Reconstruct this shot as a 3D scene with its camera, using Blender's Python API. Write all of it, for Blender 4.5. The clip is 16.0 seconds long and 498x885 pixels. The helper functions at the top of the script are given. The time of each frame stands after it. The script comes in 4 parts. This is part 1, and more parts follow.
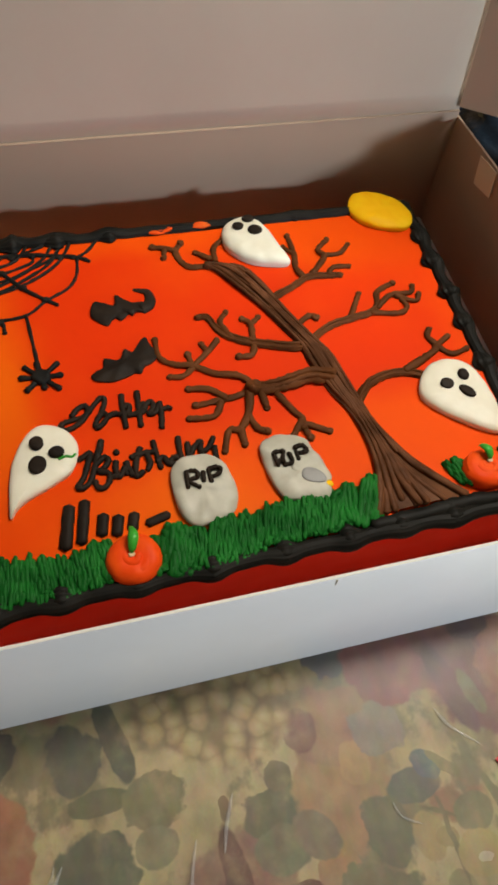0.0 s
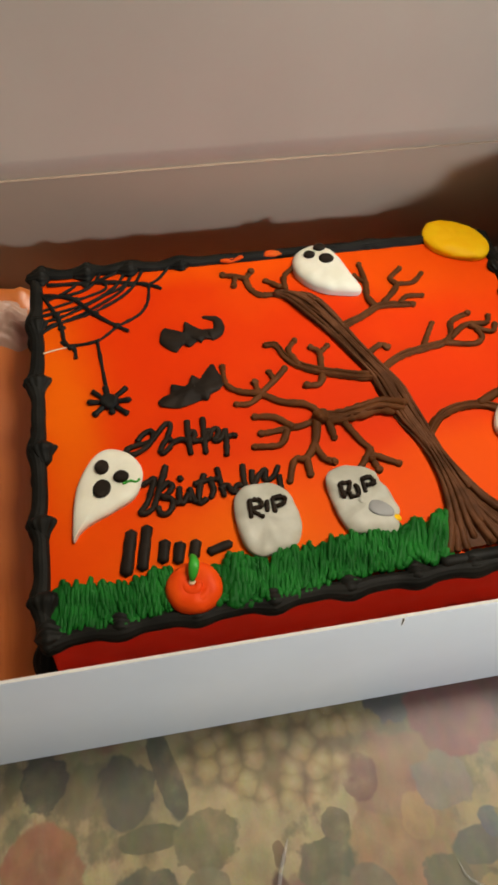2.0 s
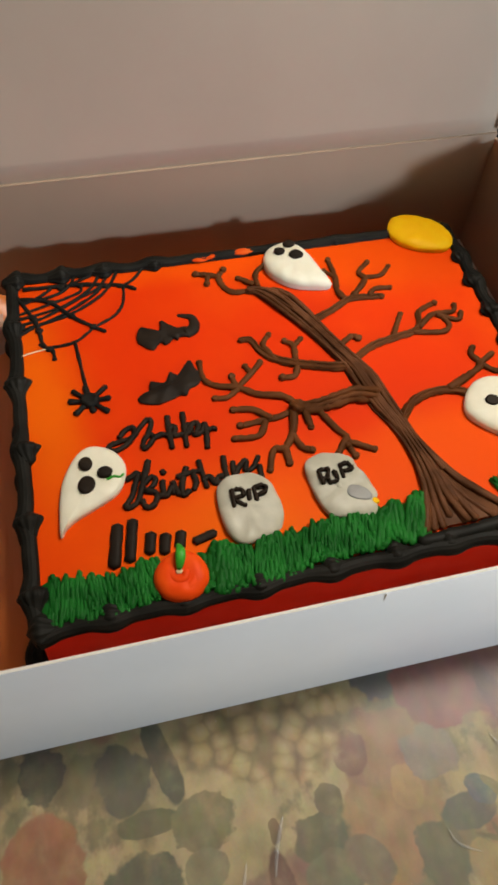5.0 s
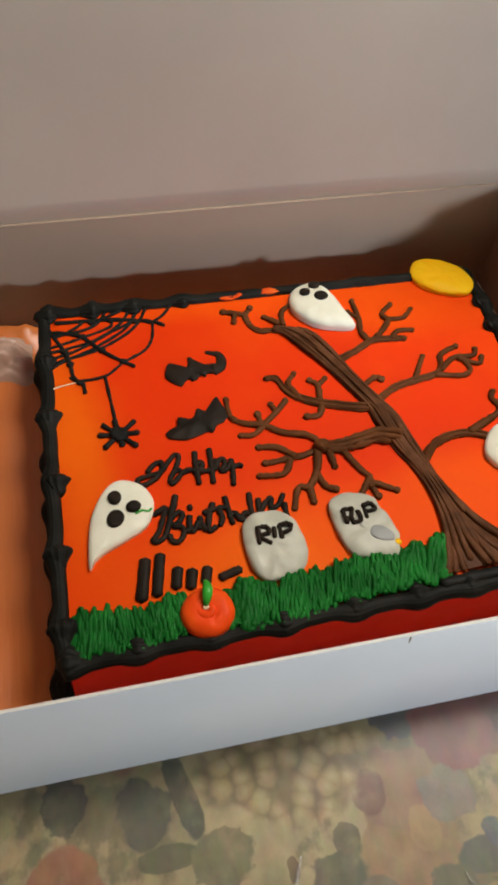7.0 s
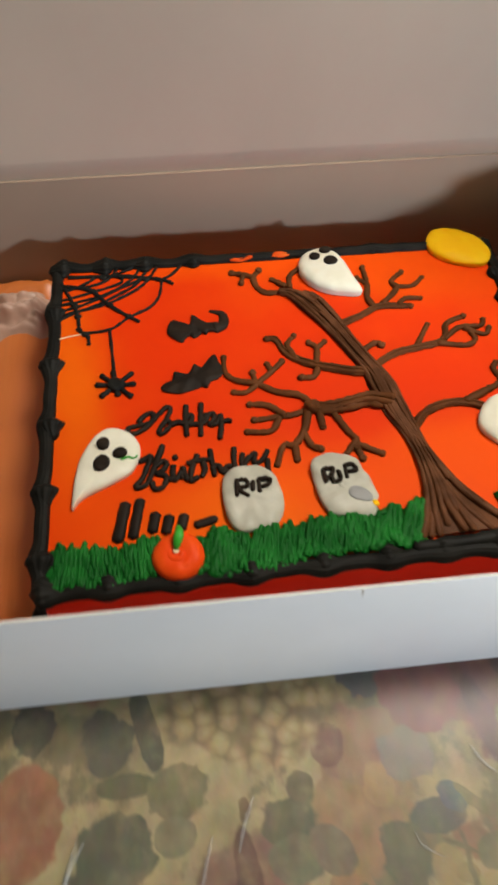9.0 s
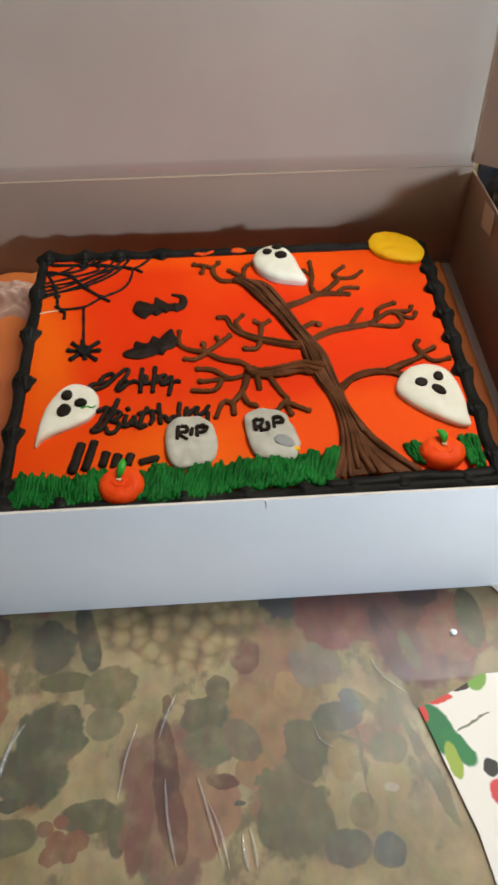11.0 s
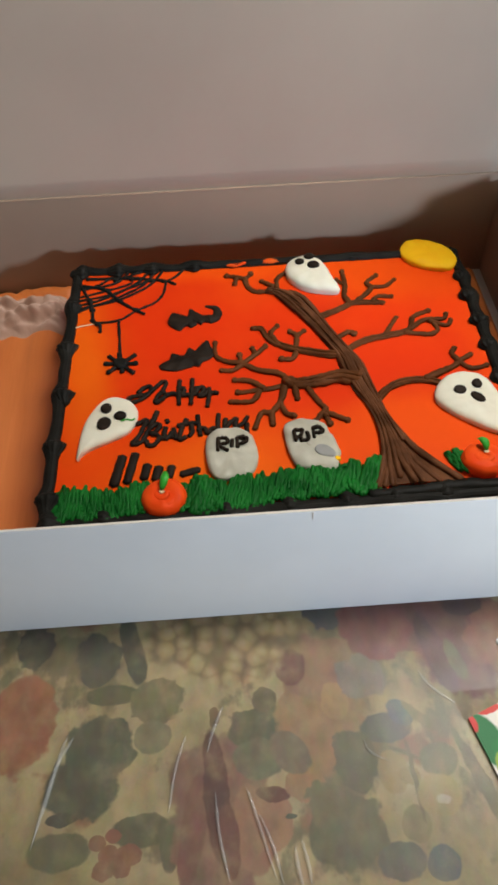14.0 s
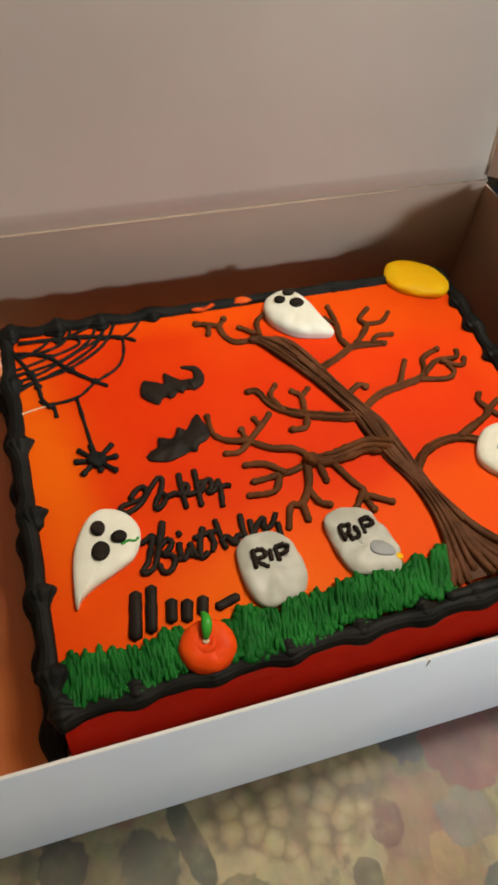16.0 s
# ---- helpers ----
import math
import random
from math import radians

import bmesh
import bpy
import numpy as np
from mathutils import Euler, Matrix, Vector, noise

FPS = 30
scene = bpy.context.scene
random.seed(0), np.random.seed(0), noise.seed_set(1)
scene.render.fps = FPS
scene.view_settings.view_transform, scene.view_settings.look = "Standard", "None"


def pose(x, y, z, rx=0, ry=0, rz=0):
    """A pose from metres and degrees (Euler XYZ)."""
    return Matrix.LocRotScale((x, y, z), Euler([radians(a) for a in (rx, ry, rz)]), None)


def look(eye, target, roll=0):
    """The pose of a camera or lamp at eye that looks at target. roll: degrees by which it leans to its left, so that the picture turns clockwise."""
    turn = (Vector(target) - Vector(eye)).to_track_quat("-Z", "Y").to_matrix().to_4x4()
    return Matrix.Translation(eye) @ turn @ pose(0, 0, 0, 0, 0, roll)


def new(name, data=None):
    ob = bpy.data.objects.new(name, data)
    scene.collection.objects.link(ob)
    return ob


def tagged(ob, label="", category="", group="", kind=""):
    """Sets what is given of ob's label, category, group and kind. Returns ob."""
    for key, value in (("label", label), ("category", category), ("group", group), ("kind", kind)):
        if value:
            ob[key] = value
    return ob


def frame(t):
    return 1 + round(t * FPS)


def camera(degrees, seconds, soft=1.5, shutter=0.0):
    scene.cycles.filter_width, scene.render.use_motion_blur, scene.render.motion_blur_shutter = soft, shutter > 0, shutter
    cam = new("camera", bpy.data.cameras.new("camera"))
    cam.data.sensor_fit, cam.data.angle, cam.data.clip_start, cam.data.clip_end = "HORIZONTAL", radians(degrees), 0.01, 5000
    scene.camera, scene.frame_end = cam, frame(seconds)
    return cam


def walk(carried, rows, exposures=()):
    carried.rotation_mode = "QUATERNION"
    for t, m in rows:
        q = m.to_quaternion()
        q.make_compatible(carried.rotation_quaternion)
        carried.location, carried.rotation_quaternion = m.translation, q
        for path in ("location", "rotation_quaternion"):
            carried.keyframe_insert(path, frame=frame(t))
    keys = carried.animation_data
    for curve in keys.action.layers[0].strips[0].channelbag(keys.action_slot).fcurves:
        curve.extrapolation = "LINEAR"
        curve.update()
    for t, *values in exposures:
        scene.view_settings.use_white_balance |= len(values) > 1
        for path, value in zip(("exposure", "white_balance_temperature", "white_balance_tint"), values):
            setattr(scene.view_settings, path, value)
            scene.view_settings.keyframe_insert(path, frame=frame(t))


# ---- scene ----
cam = camera(37.9, 16.0, 3.1, 0.5)
METRES, EYE, TILT, LEAN, TURN = 8.0, 1.5, 0.0, 0.0, 0.0
PATH = [
    (0, (-0.122, -0.135, 0.555), (0.294, 0.828, -1.148), 10.6),
    (0.5, (-0.112, -0.141, 0.556), (0.26, 0.857, -1.136), 9.0),
    (1, (-0.12, -0.14, 0.55), (0.18, 0.898, -1.133), 6.1),
    (1.5, (-0.126, -0.134, 0.551), (0.158, 0.919, -1.125), 5.5),
    (2, (-0.12, -0.131, 0.546), (0.131, 0.941, -1.125), 3.6),
    (2.5, (-0.122, -0.121, 0.546), (0.142, 0.941, -1.128), 4.6),
    (3, (-0.126, -0.121, 0.543), (0.138, 0.945, -1.128), 5.2),
    (3.5, (-0.12, -0.131, 0.544), (0.145, 0.937, -1.126), 4.3),
    (3.7, (-0.124, -0.141, 0.547), (0.22, 0.942, -1.099), 6.6),
    (6, (-0.13, -0.151, 0.557), (0.167, 0.912, -1.111), 3.0),
    (6.5, (-0.142, -0.156, 0.565), (0.181, 0.964, -1.061), 4.6),
    (7, (-0.145, -0.139, 0.568), (0.179, 0.98, -1.057), 5.3),
    (7.5, (-0.151, -0.106, 0.549), (0.187, 0.975, -1.099), 5.9),
    (8, (-0.16, -0.078, 0.539), (0.209, 0.952, -1.135), 7.7),
    (8.5, (-0.139, -0.086, 0.524), (0.205, 0.898, -1.184), 7.1),
    (9, (-0.0863, -0.1735, 0.5646), (0.0484, 0.9427, -1.0891), 0.93),
    (9.5, (-0.0488, -0.2628, 0.576), (0.0316, 0.9467, -1.0149), 0.27),
    (11.8, (-0.0241, -0.2967, 0.5865), (0.0417, 0.9543, -0.9731), -0.77),
    (12, (-0.028, -0.2937, 0.5855), (0.0297, 0.9632, -0.9701), -0.87),
    (12.5, (-0.033, -0.2907, 0.5875), (0.0158, 0.9562, -0.9751), -1.17),
    (13, (-0.0351, -0.3007, 0.5865), (0.0158, 0.9493, -0.974), -1.66),
    (13.5, (-0.044, -0.2967, 0.5884), (-0.0012, 0.9582, -0.968), -1.76),
    (14, (-0.048, -0.2917, 0.5864), (-0.0061, 0.9623, -0.9709), -2.26),
    (14.5, (-0.042, -0.2848, 0.5804), (-0.013, 0.9693, -0.9778), -3.35),
    (15, (-0.065, -0.2443, 0.5769), (0.0026, 0.998, -0.9889), -2.81),
    (15.5, (-0.1305, -0.1597, 0.5761), (0.1672, 1.0233, -1.0099), 1.54),
    (16.0, (-0.1644, -0.109, 0.5485), (0.292, 0.9892, -1.0599), 7.4),
]
walk(cam, [(t, look(eye, target, roll)) for t, eye, target, roll in PATH],
     [(0.0, -0.10, 6450, 10), (3.0, -0.12, 6700, 10), (6.0, -0.10, 6400, 10), (7.0, -0.11, 6250, 10), (8.0, -0.14, 6900, 10), (8.6, -0.14, 6800, 10), (9.5, 0.05, 5900, 10), (11.9, -0.18, 6000, 10), (14.0, -0.18, 6050, 10), (14.8, -0.18, 6200, 10), (15.5, -0.10, 6500, 10), (16.0, -0.10, 6500, 10)])

# ---- world and lights ----
world = bpy.data.worlds.new("sky")
world.use_nodes = True
scene.world = world
_wn = world.node_tree
_sky = _wn.nodes.new("ShaderNodeTexSky")
_sky.sky_type, _sky.sun_disc = "NISHITA", False
_sky.sun_elevation, _sky.sun_rotation = radians(35), radians(150)
_wn.links.new(_sky.outputs["Color"], _wn.nodes["Background"].inputs["Color"])
_wn.nodes["Background"].inputs["Strength"].default_value = 0.06


def window_lamp(name, eye, target, sx, sy, watts, colour):
    data = bpy.data.lights.new(name, "AREA")
    data.shape, data.size, data.size_y, data.energy, data.color = "RECTANGLE", sx, sy, watts, colour
    ob = new(name, data)
    ob.matrix_world = look(eye, target)
    return ob


# daylight through the window of the room, and an unseen lamp added overhead
window_lamp("window_light", (1.02, -1.27, 0.53), (0.1, 0.1, 0.1), 0.14, 0.14, 22.5, (0.74, 0.87, 1.0))
window_lamp("added_overhead_glow", (0.74, 0.38, 1.690), (0.74, 0.38, 0.0), 0.80, 0.36, 32, (1.0, 0.93, 0.80))


# ---- materials ----
def material(name):
    m = bpy.data.materials.new(name)
    m.use_nodes = True
    return m, m.node_tree.nodes, m.node_tree.links, m.node_tree.nodes["Principled BSDF"]


def noise_at(nodes, links, scale, detail=4.0, stretch=(1, 1, 1), rough=0.55):
    coord = nodes.new("ShaderNodeTexCoord")
    mapping = nodes.new("ShaderNodeMapping")
    mapping.inputs["Scale"].default_value = stretch
    links.new(coord.outputs["Object"], mapping.inputs["Vector"])
    n = nodes.new("ShaderNodeTexNoise")
    n.inputs["Scale"].default_value, n.inputs["Detail"].default_value, n.inputs["Roughness"].default_value = scale, detail, rough
    links.new(mapping.outputs["Vector"], n.inputs["Vector"])
    return n


def mix_colour(nodes, links, fac, a, b, blend="MIX"):
    m = nodes.new("ShaderNodeMix")
    m.data_type, m.blend_type = "RGBA", blend
    for sock, v in ((m.inputs[0], fac), (m.inputs[6], a), (m.inputs[7], b)):
        if isinstance(v, bpy.types.NodeSocket):
            links.new(v, sock)
        else:
            sock.default_value = (*v, 1) if isinstance(v, tuple) else v
    return m.outputs[2]


def ramp(nodes, links, value, lo, hi):
    r = nodes.new("ShaderNodeMapRange")
    r.interpolation_type = "SMOOTHSTEP"
    r.inputs["From Min"].default_value, r.inputs["From Max"].default_value = lo, hi
    links.new(value, r.inputs["Value"])
    return r.outputs["Result"]


def add_bump(nodes, links, shader, height, strength, distance):
    b = nodes.new("ShaderNodeBump")
    b.inputs["Strength"].default_value, b.inputs["Distance"].default_value = strength, distance
    links.new(height, b.inputs["Height"])
    links.new(b.outputs["Normal"], shader.inputs["Normal"])


def icing(name, dark, light, rough=0.42, grain=260, bump=0.25, soft=0.06):
    """Buttercream in one colour: soft mottling, fine pits, a dull sheen."""
    m, nodes, links, p = material(name)
    broad = noise_at(nodes, links, 45, 3)
    fine = noise_at(nodes, links, grain, 5)
    links.new(mix_colour(nodes, links, ramp(nodes, links, broad.outputs["Fac"], 0.35, 0.68), dark, light), p.inputs["Base Color"])
    rr = nodes.new("ShaderNodeMapRange")
    rr.inputs["To Min"].default_value, rr.inputs["To Max"].default_value = rough - 0.1, rough + 0.14
    links.new(fine.outputs["Fac"], rr.inputs["Value"])
    links.new(rr.outputs["Result"], p.inputs["Roughness"])
    p.inputs["Subsurface Weight"].default_value = soft
    p.inputs["Specular IOR Level"].default_value = 0.30 if soft else 0.10
    p.inputs["Subsurface Radius"].default_value = (0.004, 0.003, 0.002)
    p.inputs["Subsurface Scale"].default_value = 0.5
    add_bump(nodes, links, p, fine.outputs["Fac"], bump, 0.0009)
    return m


def spot_mask(nodes, links, x, y, rx, ry, turn=0.0, soft=0.35, wobble=None):
    """A soft ellipse on a sheet, in metres of the sheet."""
    coord = nodes.new("ShaderNodeTexCoord")
    src = coord.outputs["Object"]
    if wobble is not None:
        add = nodes.new("ShaderNodeVectorMath")
        add.operation = "ADD"
        links.new(src, add.inputs[0])
        links.new(wobble, add.inputs[1])
        src = add.outputs["Vector"]
    mp = nodes.new("ShaderNodeMapping")
    mp.vector_type = "TEXTURE"
    mp.inputs["Location"].default_value = (x, y, 0)
    mp.inputs["Rotation"].default_value = (0, 0, radians(turn))
    mp.inputs["Scale"].default_value = (rx, ry, 10)
    links.new(src, mp.inputs["Vector"])
    ln = nodes.new("ShaderNodeVectorMath")
    ln.operation = "LENGTH"
    links.new(mp.outputs["Vector"], ln.inputs[0])
    return ramp(nodes, links, ln.outputs["Value"], 1 + soft, 1 - soft)


def wobble_field(nodes, links, scale, amount):
    n = noise_at(nodes, links, scale, 3)
    sub = nodes.new("ShaderNodeVectorMath")
    sub.operation = "SUBTRACT"
    sub.inputs[1].default_value = (0.5, 0.5, 0.5)
    links.new(n.outputs["Color"], sub.inputs[0])
    sc = nodes.new("ShaderNodeVectorMath")
    sc.operation = "SCALE"
    sc.inputs["Scale"].default_value = amount
    links.new(sub.outputs["Vector"], sc.inputs[0])
    return sc.outputs["Vector"]


ORANGE, RED_ORANGE, AMBER, DEEP = (0.88, 0.084, 0.0005), (0.77, 0.037, 0.0005), (0.90, 0.128, 0.001), (0.82, 0.024, 0.006)


def airbrushed_frosting():
    """White buttercream sprayed orange, redder in drifts over the middle."""
    m, nodes, links, p = material("airbrushed_frosting")
    w = wobble_field(nodes, links, 9, 0.07)
    col = mix_colour(nodes, links, ramp(nodes, links, noise_at(nodes, links, 7, 3).outputs["Fac"], 0.35, 0.7), (0.83, 0.066, 0.001), RED_ORANGE)
    for x, y, rx, ry, turn, c in ((-0.02, -0.10, 0.15, 0.045, 4, ORANGE), (-0.19, 0.03, 0.03, 0.09, 0, AMBER), (0.13, -0.07, 0.06, 0.035, 0, ORANGE),
                                  (0.0, 0.155, 0.19, 0.016, -2, ORANGE), (0.11, 0.12, 0.07, 0.03, 0, ORANGE), (-0.06, -0.115, 0.07, 0.03, 0, AMBER)):
        col = mix_colour(nodes, links, spot_mask(nodes, links, x, y + 0.19, rx, ry, turn, 0.75, w), col, c)
    for x, y, rx, ry, turn in ((0.10, -0.005, 0.07, 0.03, 10), (-0.10, 0.05, 0.05, 0.08, 20), (0.03, 0.07, 0.05, 0.05, 0)):
        col = mix_colour(nodes, links, spot_mask(nodes, links, x, y + 0.19, rx, ry, turn, 0.8, w), col, RED_ORANGE)
    # the sides took the red spray
    geo = nodes.new("ShaderNodeNewGeometry")
    sep = nodes.new("ShaderNodeSeparateXYZ")
    links.new(geo.outputs["Normal"], sep.inputs["Vector"])
    col = mix_colour(nodes, links, ramp(nodes, links, sep.outputs["Z"], 0.6, 0.15), col, DEEP)
    links.new(col, p.inputs["Base Color"])
    fine = noise_at(nodes, links, 60, 6)
    rr = nodes.new("ShaderNodeMapRange")
    rr.inputs["To Min"].default_value, rr.inputs["To Max"].default_value = 0.50, 0.70
    links.new(fine.outputs["Fac"], rr.inputs["Value"])
    links.new(rr.outputs["Result"], p.inputs["Roughness"])
    p.inputs["Specular IOR Level"].default_value = 0.08
    add_bump(nodes, links, p, fine.outputs["Fac"], 0.18, 0.0015)
    return m


FROSTING = airbrushed_frosting()
BLACK = icing("black_icing", (0.0080, 0.0078, 0.0064), (0.0140, 0.0130, 0.0105), 0.50, 200, 0.3, 0.0)
LETTER = icing("black_brown_icing", (0.014, 0.0095, 0.0065), (0.026, 0.017, 0.011), 0.52, 200, 0.3, 0.0)
BROWN = icing("chocolate_icing", (0.080, 0.026, 0.006), (0.135, 0.045, 0.012), 0.55, 240, 0.5, 0.0)
BARK = icing("chocolate_icing_trunk", (0.072, 0.026, 0.009), (0.150, 0.058, 0.024), 0.50, 240, 0.4, 0.0)
WHITE = icing("white_icing", (0.78, 0.745, 0.60), (0.84, 0.81, 0.67), 0.40, 90, 0.15)
GREY = icing("grey_icing", (0.46, 0.445, 0.36), (0.55, 0.53, 0.44), 0.42, 90, 0.2)
DENT_SHADE = icing("dent_shade_icing", (0.27, 0.27, 0.26), (0.33, 0.33, 0.32), 0.40, 90, 0.2)
YELLOW = icing("yellow_icing", (0.95, 0.50, 0.003), (0.97, 0.58, 0.006), 0.48, 90, 0.2, 0.0)
GREEN = icing("green_icing", (0.006, 0.090, 0.011), (0.015, 0.165, 0.022), 0.45, 240, 0.3, 0.0)
LEAF = icing("bright_green_icing", (0.03, 0.30, 0.02), (0.05, 0.40, 0.035), 0.40, 200, 0.2)
PUMPKIN = icing("pumpkin_icing", (0.84, 0.062, 0.004), (0.90, 0.095, 0.007), 0.48, 120, 0.2, 0.0)
RUBBED = icing("rubbed_orange_icing", (0.70, 0.07, 0.003), (0.76, 0.13, 0.012), 0.5, 120, 0.3, 0.0)
CREAM = icing("cream_icing", (0.75, 0.55, 0.32), (0.8, 0.6, 0.36), 0.5, 120, 0.2)


def cardboard(name, tone, rough=0.5, coat=0.0):
    """White coated carton with faint fibres and smudges."""
    m, nodes, links, p = material(name)
    broad, fine = noise_at(nodes, links, 8, 4), noise_at(nodes, links, 900, 2, (1, 0.2, 1))
    lo = tuple(c * 0.93 for c in tone)
    col = mix_colour(nodes, links, ramp(nodes, links, broad.outputs["Fac"], 0.3, 0.75), tone, lo)
    links.new(col, p.inputs["Base Color"])
    rr = nodes.new("ShaderNodeMapRange")
    rr.inputs["To Min"].default_value, rr.inputs["To Max"].default_value = rough - 0.08, rough + 0.12
    links.new(broad.outputs["Fac"], rr.inputs["Value"])
    links.new(rr.outputs["Result"], p.inputs["Roughness"])
    p.inputs["Coat Weight"].default_value, p.inputs["Coat Roughness"].default_value = coat, 0.34
    add_bump(nodes, links, p, fine.outputs["Fac"], 0.12, 0.0004)
    return m


CARTON = cardboard("white_carton", (0.84, 0.83, 0.80), 0.42, 0.8)
# inner walls: the box's brown shade is painted into the carton colour
CARTON_IN_SHADED = cardboard("carton_inside_shaded", (0.36, 0.265, 0.19), 0.7)
# lid: same board as the walls, coloured lighter for the light it catches
CARTON_LID_LIT = cardboard("carton_lid_inside_lit", (0.51, 0.425, 0.335), 0.7)
CARTON_EDGE = cardboard("carton_cut_edge", (0.72, 0.65, 0.56), 0.8)


def plain(name, colour, rough=0.5, metal=0.0, vary=0.12, scale=12, bump=0.1, depth=0.002, coat=0.0):
    m, nodes, links, p = material(name)
    n = noise_at(nodes, links, scale, 5)
    links.new(mix_colour(nodes, links, n.outputs["Fac"], tuple(c * (1 - vary) for c in colour), tuple(min(1, c * (1 + vary)) for c in colour)), p.inputs["Base Color"])
    p.inputs["Roughness"].default_value, p.inputs["Metallic"].default_value = rough, metal
    p.inputs["Coat Weight"].default_value = coat
    add_bump(nodes, links, p, n.outputs["Fac"], bump, depth)
    return m


WALL = plain("painted_wall", (0.36, 0.26, 0.165), 0.85, scale=5)
CEILING = plain("ceiling_paint", (0.26, 0.25, 0.23), 0.9, scale=5)
FLOOR = plain("brown_wood_floor", (0.12, 0.07, 0.04), 0.5, scale=9)
WOOD = plain("dark_table_wood", (0.16, 0.09, 0.05), 0.45, scale=18)
FRAME = plain("white_window_paint", (0.78, 0.78, 0.76), 0.4)
NAVY = plain("dark_blue_plastic", (0.012, 0.020, 0.032), 0.18, vary=0.5, scale=30, bump=0.5, depth=0.01)
PAPER = plain("white_paper", (0.82, 0.82, 0.80), 0.7)
CREAM_PAPER = plain("cream_paper", (0.80, 0.74, 0.60), 0.7)


def tape_film():
    m, nodes, links, p = material("clear_tape")
    p.inputs["Base Color"].default_value = (0.85, 0.74, 0.54, 1)
    p.inputs["Roughness"].default_value = 0.25
    p.inputs["Alpha"].default_value = 0.72
    return m


TAPE = tape_film()
# glow for the ceiling fixture that is added out of view
DIFFUSER, _n, _l, _p = material("added_diffuser_glow")
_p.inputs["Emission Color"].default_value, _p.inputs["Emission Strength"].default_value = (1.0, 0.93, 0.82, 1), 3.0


def board_wrap(name="shiny_board_wrap", dark=(0.50, 0.115, 0.018), light=(0.74, 0.25, 0.065)):
    """Shiny orange-tan wrapping paper of the cake board, drawn in long soft folds."""
    m, nodes, links, p = material(name)
    n = noise_at(nodes, links, 26, 4, (1.0, 0.12, 1.0))
    links.new(mix_colour(nodes, links, n.outputs["Fac"], dark, light), p.inputs["Base Color"])
    p.inputs["Roughness"].default_value, p.inputs["Metallic"].default_value = 0.36, 0.0
    add_bump(nodes, links, p, n.outputs["Fac"], 0.5, 0.006)
    return m


WRAP = board_wrap()
PALE_WRAP = board_wrap("pale_board_wrap", (0.42, 0.26, 0.19), (0.55, 0.38, 0.30))
GLASS, _n, _l, _p = material("window_glass")
_p.inputs["Transmission Weight"].default_value, _p.inputs["Roughness"].default_value = 1.0, 0.0


